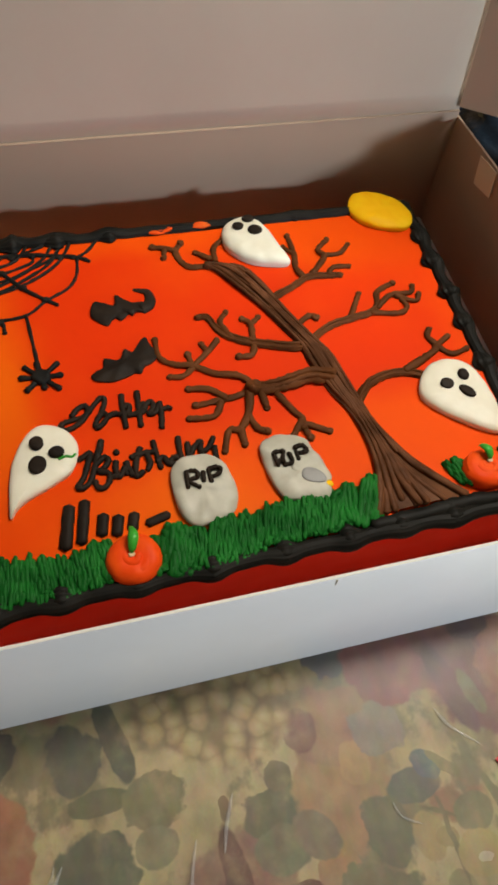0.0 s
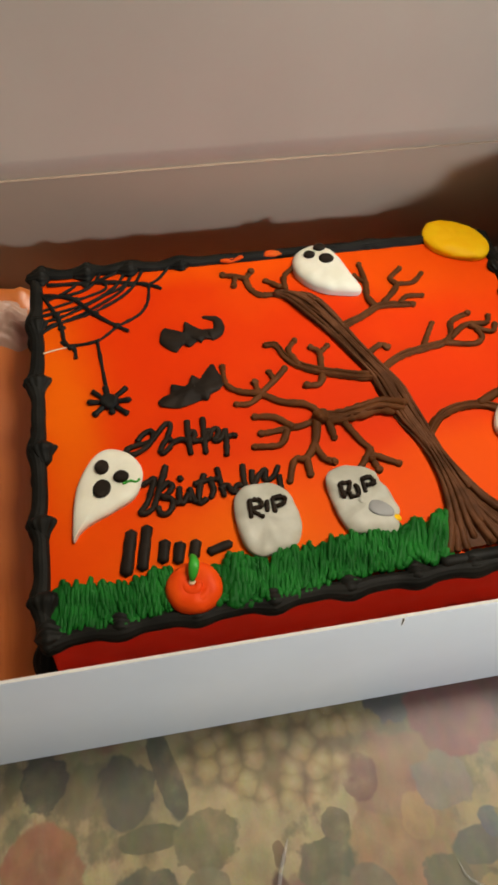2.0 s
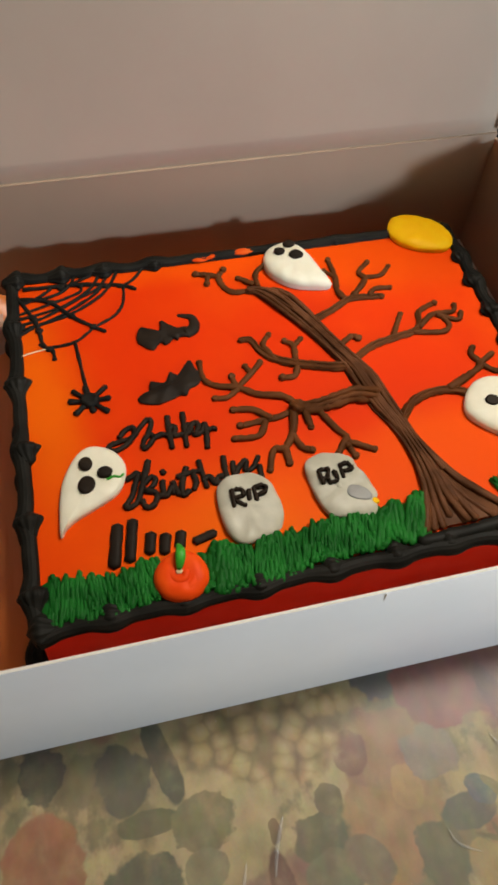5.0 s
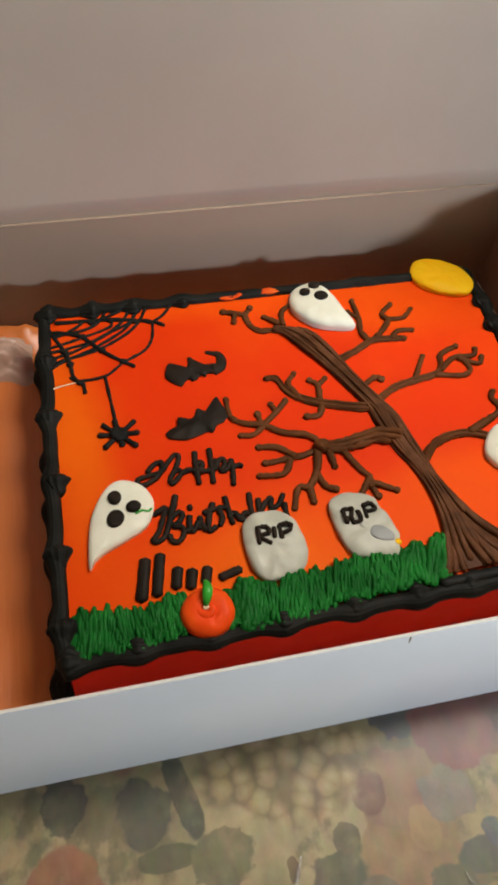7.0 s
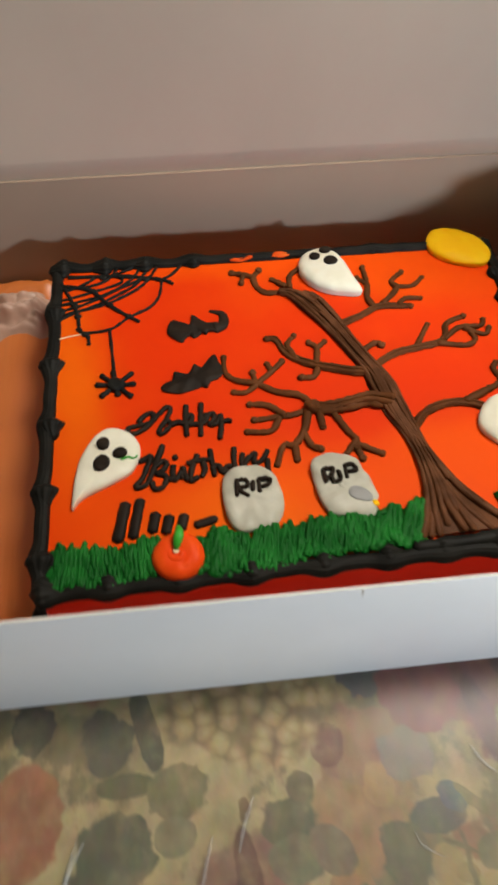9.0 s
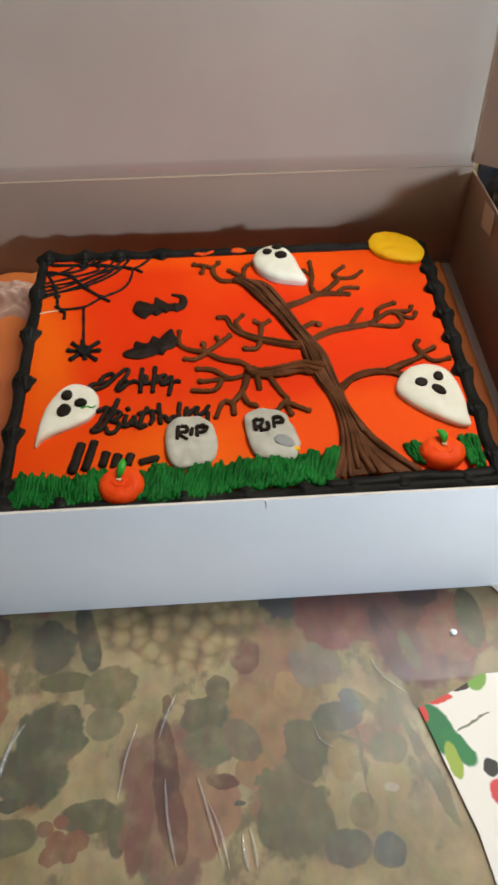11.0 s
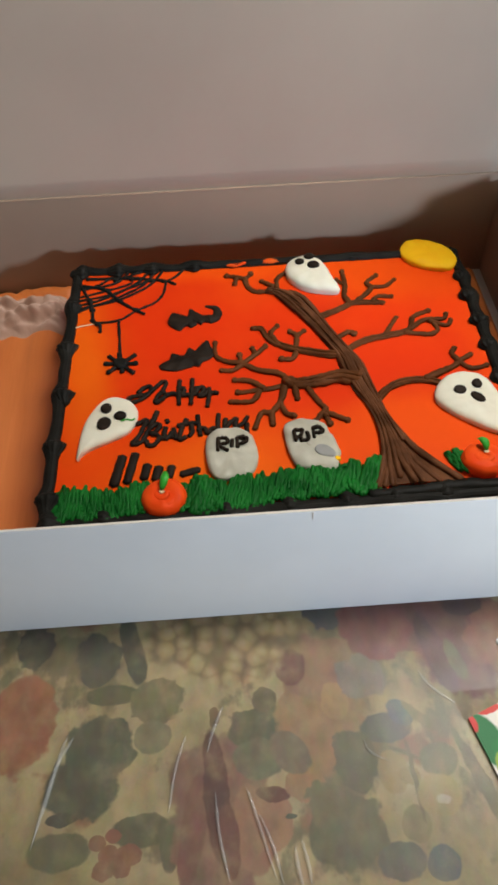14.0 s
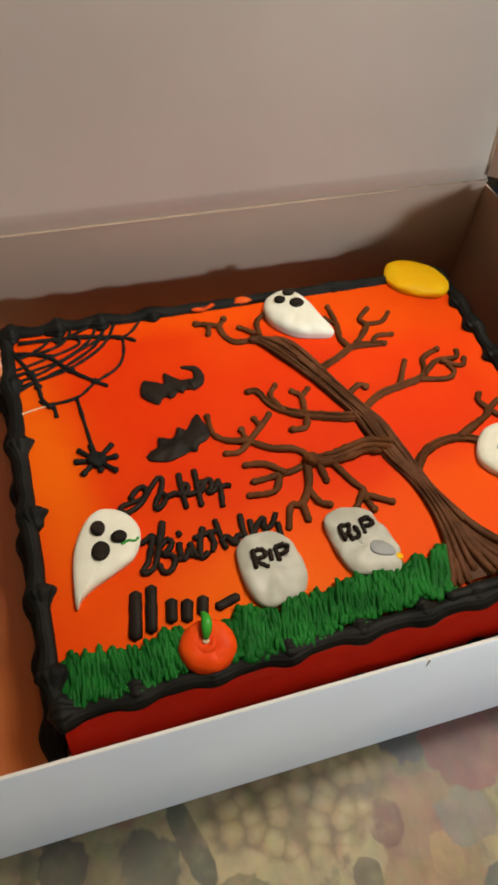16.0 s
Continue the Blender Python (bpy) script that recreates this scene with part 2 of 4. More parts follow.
def fruit_cloth():
    """Printed fruit tablecloth in faded tan, green, rose and plum, under a clear vinyl cover."""
    m, nodes, links, p = material("fruit_print_cloth")
    w, w2 = wobble_field(nodes, links, 52, 0.026), wobble_field(nodes, links, 90, 0.006)
    n = noise_at(nodes, links, 13, 5)
    col = mix_colour(nodes, links, ramp(nodes, links, n.outputs["Fac"], 0.35, 0.7), (0.49, 0.39, 0.22), (0.31, 0.245, 0.13))
    leaf = ramp(nodes, links, noise_at(nodes, links, 24, 4, (1, 0.8, 1)).outputs["Fac"], 0.52, 0.60)
    col = mix_colour(nodes, links, leaf, col, (0.21, 0.175, 0.10))
    leaf = ramp(nodes, links, noise_at(nodes, links, 17, 4, (0.8, 1.1, 1)).outputs["Fac"], 0.60, 0.68)
    col = mix_colour(nodes, links, leaf, col, (0.30, 0.17, 0.10))
    GRN, DRK, ROSE, PLUM, MAUVE, TAN, BLUE, RED = (0.13, 0.125, 0.075), (0.085, 0.085, 0.066), (0.36, 0.15, 0.085), (0.12, 0.050, 0.055), (0.22, 0.085, 0.075), (0.37, 0.22, 0.10), (0.09, 0.13, 0.16), (0.26, 0.115, 0.075)

    coord, fit_in = nodes.new("ShaderNodeTexCoord"), nodes.new("ShaderNodeMapping")
    fit_in.vector_type = "TEXTURE"
    fit_in.inputs["Location"].default_value = (-0.0027, -0.0045, 0.0)
    fit_in.inputs["Scale"].default_value = (0.968, 0.968, 1.0)
    links.new(coord.outputs["Object"], fit_in.inputs["Vector"])
    bent = {}
    for key, field in (("w", w), ("w2", w2)):
        add = nodes.new("ShaderNodeVectorMath")
        add.operation = "ADD"
        links.new(fit_in.outputs["Vector"], add.inputs[0])
        links.new(field, add.inputs[1])
        bent[key] = add.outputs["Vector"]
    ground = col

    def fruit(x, y, rx, ry, c, turn=0.0, soft=0.07, field="w"):
        nonlocal col
        field = "w2" if min(rx, ry) < 0.016 else field
        mp, ln = nodes.new("ShaderNodeMapping"), nodes.new("ShaderNodeVectorMath")
        mp.vector_type, ln.operation = "TEXTURE", "LENGTH"
        mp.inputs["Location"].default_value = (x, y, 0)
        mp.inputs["Rotation"].default_value = (0, 0, radians(turn))
        mp.inputs["Scale"].default_value = (rx, ry, 10)
        links.new(bent[field], mp.inputs["Vector"])
        links.new(mp.outputs["Vector"], ln.inputs[0])
        col = mix_colour(nodes, links, ramp(nodes, links, ln.outputs["Value"], 1 + soft, 1 - soft), col, c)

    fruit(-0.228, -0.034, 0.0165, 0.0172, DRK); fruit(-0.172, -0.048, 0.0200, 0.0216, (0.105, 0.105, 0.078)); fruit(-0.144, -0.041, 0.0090, 0.0326, DRK, 14); fruit(-0.159, -0.079, 0.0216, 0.0086, GRN); fruit(-0.124, -0.087, 0.0211, 0.0170, (0.20, 0.175, 0.095)); fruit(-0.230, -0.096, 0.0265, 0.0400, ROSE)
    fruit(-0.167, -0.120, 0.0260, 0.0261, (0.11, 0.115, 0.08)); fruit(-0.180, -0.148, 0.0285, 0.0241, (0.105, 0.11, 0.078)); fruit(-0.192, -0.169, 0.0120, 0.0046, DRK); fruit(-0.126, -0.114, 0.0150, 0.0130, (0.24, 0.22, 0.13)); fruit(-0.132, -0.180, 0.0221, 0.0115, GRN); fruit(-0.192, -0.190, 0.0230, 0.0127, (0.16, 0.15, 0.09)); fruit(-0.112, -0.192, 0.0075, 0.0165, GRN)
    fruit(-0.164, -0.186, 0.0060, 0.0055, RED); fruit(-0.153, -0.182, 0.0055, 0.0050, RED); fruit(-0.155, -0.195, 0.0080, 0.0070, RED); fruit(-0.141, -0.195, 0.0085, 0.0075, RED); fruit(-0.159, -0.204, 0.0080, 0.0066, RED); fruit(-0.147, -0.204, 0.0065, 0.0055, RED)
    fruit(-0.075, -0.172, 0.0376, 0.0570, (0.25, 0.135, 0.10), 3); fruit(-0.095, -0.182, 0.0095, 0.0390, (0.22, 0.10, 0.08), -10); fruit(-0.051, -0.184, 0.0150, 0.0300, (0.33, 0.17, 0.11), 6); fruit(-0.077, -0.158, 0.0095, 0.046, (0.11, 0.040, 0.040), 3); fruit(-0.069, -0.191, 0.0085, 0.0245, (0.16, 0.062, 0.055), 4); fruit(-0.077, -0.102, 0.0045, 0.0080, (0.20, 0.13, 0.07)); fruit(-0.036, -0.179, 0.0150, 0.0211, (0.36, 0.19, 0.12)); fruit(-0.034, -0.162, 0.0130, 0.0055, (0.14, 0.05, 0.04), -8); fruit(-0.022, -0.178, 0.0045, 0.0020, DRK)
    fruit(-0.039, -0.115, 0.0285, 0.0170, GRN); fruit(-0.024, -0.123, 0.0160, 0.0165, (0.11, 0.115, 0.08)); fruit(-0.043, -0.136, 0.0201, 0.0155, (0.17, 0.16, 0.10)); fruit(-0.036, -0.091, 0.0100, 0.0100, (0.16, 0.13, 0.08))
    fruit(0.009, -0.106, 0.0366, 0.0432, (0.35, 0.21, 0.11)); fruit(0.013, -0.068, 0.0326, 0.0262, (0.31, 0.18, 0.11)); fruit(0.021, -0.096, 0.0115, 0.0151, (0.40, 0.26, 0.12)); fruit(-0.012, -0.066, 0.0125, 0.0156, (0.20, 0.08, 0.07)); fruit(-0.009, -0.156, 0.0155, 0.0131, (0.36, 0.20, 0.11)); fruit(-0.011, -0.143, 0.0100, 0.0075, TAN); fruit(-0.019, -0.133, 0.0130, 0.0185, (0.20, 0.16, 0.11), 40)
    fruit(0.022, -0.017, 0.0195, 0.0166, (0.10, 0.10, 0.11)); fruit(0.096, -0.033, 0.0260, 0.0284, (0.20, 0.085, 0.080)); fruit(0.064, -0.035, 0.0321, 0.0288, (0.24, 0.085, 0.085)); fruit(0.143, -0.057, 0.0476, 0.0456, (0.17, 0.07, 0.075)); fruit(0.166, -0.052, 0.0285, 0.0325, (0.27, 0.11, 0.08)); fruit(0.110, -0.062, 0.0100, 0.0367, (0.12, 0.055, 0.07), 14); fruit(0.142, -0.021, 0.0180, 0.0102, (0.10, 0.05, 0.06)); fruit(0.183, -0.044, 0.0110, 0.0279, GRN); fruit(0.125, -0.069, 0.0065, 0.0183, (0.16, 0.14, 0.09), 14)
    fruit(0.044, -0.078, 0.0196, 0.0211, (0.24, 0.20, 0.17)); fruit(0.058, -0.120, 0.0205, 0.0116, (0.12, 0.125, 0.10)); fruit(0.071, -0.109, 0.0090, 0.0122, (0.09, 0.125, 0.15), 40); fruit(0.085, -0.113, 0.0040, 0.0173, (0.20, 0.17, 0.10), 42); fruit(0.030, -0.142, 0.0175, 0.0221, (0.14, 0.135, 0.085)); fruit(0.006, -0.172, 0.0160, 0.0176, (0.17, 0.155, 0.09)); fruit(0.001, -0.194, 0.0125, 0.0166, GRN); fruit(0.021, -0.190, 0.0270, 0.0237, (0.155, 0.145, 0.085))
    fruit(0.057, -0.153, 0.0115, 0.0152, (0.35, 0.26, 0.12)); fruit(0.094, -0.146, 0.0150, 0.0127, (0.20, 0.18, 0.10)); fruit(0.069, -0.156, 0.0090, 0.0071, (0.30, 0.22, 0.10)); fruit(0.068, -0.189, 0.0110, 0.0127, (0.25, 0.20, 0.10)); fruit(0.073, -0.160, 0.0021, 0.0300, (0.19, 0.15, 0.085), 4); fruit(0.069, -0.140, 0.0135, 0.0016, (0.19, 0.15, 0.085), -28); fruit(0.089, -0.171, 0.0165, 0.0148, (0.36, 0.27, 0.12)); fruit(0.091, -0.174, 0.0060, 0.0030, (0.50, 0.43, 0.29))
    # the last ellipse is no fruit: shadow along the napkin's edge, painted in
    fruit(0.053, -0.212, 0.0175, 0.0122, (0.13, 0.135, 0.11)); fruit(0.082, -0.215, 0.0115, 0.0118, (0.11, 0.125, 0.13), -20); fruit(0.123, -0.164, 0.0055, 0.0422, (0.19, 0.165, 0.09), 18)
    # a bunch of pale grapes
    cells = nodes.new("ShaderNodeTexVoronoi")
    cells.inputs["Scale"].default_value, cells.inputs["Randomness"].default_value = 72, 1.0
    cells.voronoi_dimensions = "2D"
    links.new(bent["w2"], cells.inputs["Vector"])
    skin = mix_colour(nodes, links, cells.outputs["Color"], (0.25, 0.18, 0.085), (0.44, 0.32, 0.15))
    skin = mix_colour(nodes, links, ramp(nodes, links, cells.outputs["Distance"], 0.50, 0.0), skin, (0.50, 0.39, 0.22))
    petal = mix_colour(nodes, links, ramp(nodes, links, cells.outputs["Distance"], 0.36, 0.72), skin, (0.20, 0.14, 0.07))
    for x, y, rx, ry in ((-0.068, -0.038, 0.068, 0.030), (-0.062, -0.060, 0.040, 0.020)):
        col = mix_colour(nodes, links, spot_mask(nodes, links, x, y, rx, ry, 0, 0.18, w), col, petal)
    wash = ramp(nodes, links, noise_at(nodes, links, 48, 5).outputs["Fac"], -0.15, 0.62)
    col = mix_colour(nodes, links, wash, ground, col)
    col = mix_colour(nodes, links, 0.14, col, (0.27, 0.215, 0.125))
    tone = noise_at(nodes, links, 60, 5, (1, 0.7, 1))
    shade = mix_colour(nodes, links, tone.outputs["Fac"], (0.45, 0.45, 0.44), (1.14, 1.09, 1.00))
    col = mix_colour(nodes, links, 1.0, col, shade, "MULTIPLY")
    col = mix_colour(nodes, links, 0.30, col, noise_at(nodes, links, 95, 4, (1, 0.6, 1)).outputs["Color"], "SOFT_LIGHT")
    weave = noise_at(nodes, links, 700, 2)
    col = mix_colour(nodes, links, 0.10, col, weave.outputs["Color"], "OVERLAY")
    links.new(col, p.inputs["Base Color"])
    p.inputs["Roughness"].default_value = 0.55
    return m


CLOTH = fruit_cloth()


def vivid_print():
    """White cloth printed with holly leaves, berries and red petals."""
    m, nodes, links, p = material("holly_print_linen")
    n = noise_at(nodes, links, 30, 4)
    col = mix_colour(nodes, links, n.outputs["Fac"], (0.78, 0.70, 0.58), (0.84, 0.78, 0.68))
    w = wobble_field(nodes, links, 90, 0.006)
    for x, y, rx, ry, turn, c in ((0.128, -0.136, 0.011, 0.021, 22, (0.03, 0.17, 0.05)), (0.140, -0.150, 0.008, 0.016, 35, (0.03, 0.19, 0.05)), (0.134, -0.158, 0.005, 0.013, 10, (0.32, 0.40, 0.05)), (0.118, -0.122, 0.004, 0.008, 10, (0.62, 0.05, 0.04)),
                                  (0.133, -0.113, 0.011, 0.004, 8, (0.62, 0.06, 0.04)), (0.152, -0.104, 0.008, 0.004, 10, (0.05, 0.03, 0.02)), (0.166, -0.099, 0.010, 0.008, 60, (0.20, 0.36, 0.06)), (0.160, -0.165, 0.006, 0.006, 0, (0.03, 0.025, 0.02)), (0.164, -0.182, 0.009, 0.010, 0, (0.62, 0.05, 0.05)),
                                  (0.20, -0.14, 0.03, 0.012, 40, (0.03, 0.18, 0.05)), (0.23, -0.20, 0.02, 0.02, 0, (0.6, 0.05, 0.04)), (0.21, -0.24, 0.03, 0.012, -30, (0.03, 0.18, 0.05)), (0.155, -0.132, 0.016, 0.0010, 24, (0.20, 0.20, 0.10))):
        col = mix_colour(nodes, links, spot_mask(nodes, links, x, y, rx, ry, turn, 0.10, w), col, c)
    links.new(col, p.inputs["Base Color"])
    p.inputs["Roughness"].default_value = 0.6
    add_bump(nodes, links, p, noise_at(nodes, links, 900, 2).outputs["Fac"], 0.1, 0.0004)
    return m


LINEN = vivid_print()


def clear_vinyl(name="clear_vinyl", sheen=0.13, rough=0.20, fold_white=0.0):
    """Clear vinyl sheet, a little wavy; last argument: white mixed in at folds, for whitening and painted glints."""
    m, nodes, links, p = material(name)
    out = nodes["Material Output"]
    glossy, clear, mixer, fres = (nodes.new(k) for k in ("ShaderNodeBsdfGlossy", "ShaderNodeBsdfTransparent", "ShaderNodeMixShader", "ShaderNodeFresnel"))
    glossy.inputs["Roughness"].default_value = rough
    glossy.inputs["Color"].default_value = (0.95, 0.96, 1.0, 1)
    clear.inputs["Color"].default_value = (0.97, 0.97, 0.96, 1)
    fres.inputs["IOR"].default_value = 1.5
    b = nodes.new("ShaderNodeBump")
    b.inputs["Strength"].default_value, b.inputs["Distance"].default_value = 0.35, 0.004
    links.new(noise_at(nodes, links, 16, 3, (1.6, 0.6, 1)).outputs["Fac"], b.inputs["Height"])
    links.new(b.outputs["Normal"], glossy.inputs["Normal"])
    links.new(b.outputs["Normal"], fres.inputs["Normal"])
    weak = nodes.new("ShaderNodeMath")
    weak.operation = "MULTIPLY"
    weak.inputs[1].default_value = sheen
    links.new(fres.outputs["Fac"], weak.inputs[0])
    links.new(weak.outputs[0], mixer.inputs["Fac"])
    white, haze = nodes.new("ShaderNodeBsdfDiffuse"), nodes.new("ShaderNodeMixShader")
    white.inputs["Color"].default_value = (0.80, 0.80, 0.76, 1)
    haze.inputs["Fac"].default_value = fold_white
    links.new(clear.outputs[0], haze.inputs[1])
    links.new(white.outputs[0], haze.inputs[2])
    links.new(haze.outputs[0], mixer.inputs[1])
    links.new(glossy.outputs[0], mixer.inputs[2])
    links.new(mixer.outputs[0], out.inputs["Surface"])
    nodes.remove(p)
    return m


VINYL = clear_vinyl()
# the white here also paints the glints along the creases
FOLDED_VINYL = clear_vinyl("folded_vinyl", 0.6, 0.16, 0.15)


# ---- mesh helpers ----
def part(name, bm, mat, parent=None, label="", smooth=True):
    me = bpy.data.meshes.new(name)
    bmesh.ops.recalc_face_normals(bm, faces=bm.faces)
    if smooth:
        for f in bm.faces:
            f.smooth = True
    bm.to_mesh(me)
    bm.free()
    me.materials.append(mat)
    ob = new(name, me)
    ob.parent = parent
    if parent is not None and parent.data is None:
        ob.matrix_parent_inverse = Matrix.Translation(-parent.location)
    if label:
        ob["label"] = label
    return ob


def block(lo, hi, bevel=0.0, segments=2, bm=None):
    bm = bm or bmesh.new()
    made = bmesh.ops.create_cube(bm, size=1.0)["verts"]
    for v in made:
        v.co = Vector([lo[i] + (v.co[i] + 0.5) * (hi[i] - lo[i]) for i in range(3)])
    if bevel:
        edges = list({e for v in made for e in v.link_edges})
        bmesh.ops.bevel(bm, geom=edges, offset=bevel, segments=segments, affect="EDGES", profile=0.5)
    return bm


def sheet(corners, thick, bm=None):
    """A flat panel from its outline in space, given a thickness along its normal."""
    bm = bm or bmesh.new()
    pts = [Vector(c) for c in corners]
    nrm = (pts[1] - pts[0]).cross(pts[2] - pts[0]).normalized() * thick
    a, b = [bm.verts.new(p) for p in pts], [bm.verts.new(p + nrm) for p in pts]
    bm.faces.new(a), bm.faces.new(b[::-1])
    for i in range(len(a)):
        j = (i + 1) % len(a)
        bm.faces.new((a[i], a[j], b[j], b[i]))
    return bm


def spline(pts, n, closed=False):
    """Catmull-Rom through points, n points in even parameter steps."""
    p = [np.array(q, float) for q in pts]
    k = len(p)
    out = []
    span = k if closed else k - 1
    for i in range(n):
        u = i / (n if closed else n - 1) * span
        j = min(int(u), span - 1)
        t = u - j
        g = (lambda q: p[q % k]) if closed else (lambda q: p[min(max(q, 0), k - 1)])
        a, b, c, d = g(j - 1), g(j), g(j + 1), g(j + 2)
        out.append(0.5 * (2 * b + (c - a) * t + (2 * a - 5 * b + 4 * c - d) * t * t + (3 * b - a - 3 * c + d) * t ** 3))
    return out


def tube(bm, pts, radii, segs=8, flat=1.0, ridges=0, ridge=0.0, twist=0.0):
    """A piped string along points, with rounded ends; ridges: the grooves of a star tip."""
    pts = [Vector(q) for q in pts]
    n = len(pts)
    rings = []
    for i, q in enumerate(pts):
        d = (pts[min(i + 1, n - 1)] - pts[max(i - 1, 0)]).normalized()
        side = d.cross(Vector((0, 0, 1)))
        side = side.normalized() if side.length > 1e-4 else Vector((1, 0, 0))
        up = side.cross(d)
        r = radii[i]
        ring = []
        for k in range(segs):
            a = 2 * math.pi * k / segs
            rr = r * (1 + ridge * math.cos(ridges * a + twist * i)) if ridges else r
            ring.append(bm.verts.new(q + side * (math.cos(a) * rr) + up * (math.sin(a) * rr * flat)))
        rings.append(ring)
    for a, b in zip(rings, rings[1:]):
        for k in range(segs):
            bm.faces.new((a[k], a[(k + 1) % segs], b[(k + 1) % segs], b[k]))
    for ring, q, e in ((rings[0], pts[0], pts[0] - pts[1]), (rings[-1], pts[-1], pts[-1] - pts[-2])):
        tip = bm.verts.new(q + e.normalized() * radii[0 if ring is rings[0] else -1] * 0.6)
        for k in range(segs):
            bm.faces.new((ring[k], ring[(k + 1) % segs], tip))


DECK = 0.018  # the cloth on the table
TOP = 0.0905  # the cake's frosted top
MID = 0.19    # the cake's middle, along the depth of the box


def on_cake(p, z=0.0):
    return Vector((p[0] / 1000, MID + p[1] / 1000, TOP + z))


def piped(bm, pts, r0, r1, lift=0.5, segs=8, flat=0.8, rough=0.06, seed=0):
    """A string of icing laid on the cake through points in millimetres; radii in millimetres."""
    rnd = random.Random(seed + int(pts[0][0] * 7 + pts[-1][1] * 13))
    n = max(5, 6 * (len(pts) - 1) + 1)
    path = spline(pts, n)
    rad = [(r0 + (r1 - r0) * i / (n - 1)) * (1 + rnd.uniform(-rough, rough)) / 1000 for i in range(n)]
    tube(bm, [on_cake(q, rad[i] * lift) for i, q in enumerate(path)], rad, segs, flat)


def dome(bm, outline, height, base=0.0, count=56, lumps=0.06, edge=0.35, seed=0.0, rings=7, crisp=False):
    """An inflated pat of icing over a closed outline in millimetres."""
    ring = spline(outline, count, True)
    if crisp:
        per = max(2, count // len(outline))
        count = per * len(outline)
        pts = [np.array(q, float) for q in outline]
        ring = [pts[k] + (pts[(k + 1) % len(pts)] - pts[k]) * (m / per) for k in range(len(pts)) for m in range(per)]
        ring = [(ring[k - 1] + ring[k] * 2 + ring[(k + 1) % count]) / 4 for k in range(count)]
    mid = sum(ring) / count
    prev = None
    for j in range(rings + 1):
        u = j / rings
        s = (1.0, 1.02, 0.97, 0.86, 0.68, 0.46, 0.22)[j] if j < 7 else 0.0
        h = (0.0, edge, 0.68, 0.86, 0.95, 0.99, 1.0, 1.0)[min(j, 7)]
        if j == rings:
            tip = bm.verts.new(on_cake(mid, base + height))
            for k in range(count):
                bm.faces.new((prev[k], prev[(k + 1) % count], tip))
            break
        now = []
        for q in ring:
            w = mid + (q - mid) * s
            v = on_cake(w, base + height * h)
            v.z += height * lumps * noise.noise(Vector((w[0] * 0.11, w[1] * 0.11, seed))) * min(1, j) * 2
            now.append(bm.verts.new(v))
        if prev:
            for k in range(count):
                bm.faces.new((prev[k], prev[(k + 1) % count], now[(k + 1) % count], now[k]))
        prev = now


def empty(name, place=(0, 0, 0)):
    ob = new(name)
    ob.location = place
    return ob

# ---- room ----
X0, X1, Y0, Y1, Z0, Z1 = -2.0, 2.2, -1.32, 2.4, -0.75, 1.75
tagged(part("floor", block((X0 - 0.1, Y0 - 0.1, Z0 - 0.1), (X1 + 0.1, Y1 + 0.1, Z0)), FLOOR, smooth=False), "brown wooden floor of the room", "floor", kind="structure")
tagged(part("ceiling", block((X0 - 0.1, Y0 - 0.1, Z1), (X1 + 0.1, Y1 + 0.1, Z1 + 0.1)), CEILING, smooth=False), "plain painted ceiling", "ceiling", kind="structure")
tagged(part("wall_north", block((X0 - 0.1, Y1, Z0), (X1 + 0.1, Y1 + 0.1, Z1)), WALL, smooth=False), "plain taupe painted wall", "wall", kind="structure")
tagged(part("wall_east", block((X1, Y0, Z0), (X1 + 0.1, Y1, Z1)), WALL, smooth=False), "plain taupe painted wall", "wall", kind="structure")


def wall_with_opening(name, axis, at, lo, hi, a0, a1, b0, b1):
    """A wall 0.1 thick, built of four blocks round an opening a0..a1 wide and b0..b1 high."""
    bm = bmesh.new()
    for s0, s1, z0, z1 in ((lo, a0, Z0, Z1), (a1, hi, Z0, Z1), (a0, a1, Z0, b0), (a0, a1, b1, Z1)):
        if axis == "y":
            block((s0, at - 0.1, z0), (s1, at, z1), bm=bm)
        else:
            block((at - 0.1, s0, z0), (at, s1, z1), bm=bm)
    return tagged(part(name, bm, WALL, smooth=False), "plain taupe painted wall with a window", "wall", kind="structure")


def window_in(name, axis, at, a0, a1, b0, b1):
    bm = bmesh.new()
    for s0, s1, z0, z1 in ((a0, a0 + 0.04, b0, b1), (a1 - 0.04, a1, b0, b1), (a0 + 0.04, a1 - 0.04, b0, b0 + 0.04), (a0 + 0.04, a1 - 0.04, b1 - 0.04, b1)):
        if axis == "y":
            block((s0, at - 0.09, z0), (s1, at - 0.06, z1), bm=bm)
        else:
            block((at - 0.09, s0, z0), (at - 0.06, s1, z1), bm=bm)
    win = tagged(part(name, bm, FRAME, smooth=False), "white framed window with a clear pane", "window", kind="structure")
    pane = (block((a0 + 0.04, at - 0.08, b0 + 0.04), (a1 - 0.04, at - 0.074, b1 - 0.04)) if axis == "y"
            else block((at - 0.08, a0 + 0.04, b0 + 0.04), (at - 0.074, a1 - 0.04, b1 - 0.04)))
    part("pane", pane, GLASS, win, "clear glass pane", smooth=False).visible_shadow = False


wall_with_opening("wall_south", "y", Y0, X0 - 0.1, X1 + 0.1, 0.74, 1.30, 0.26, 0.80)
window_in("window_1", "y", Y0, 0.74, 1.30, 0.26, 0.80)
tagged(part("wall_west", block((X0 - 0.1, Y0, Z0), (X0, Y1, Z1)), WALL, smooth=False), "plain taupe painted wall", "wall", kind="structure")

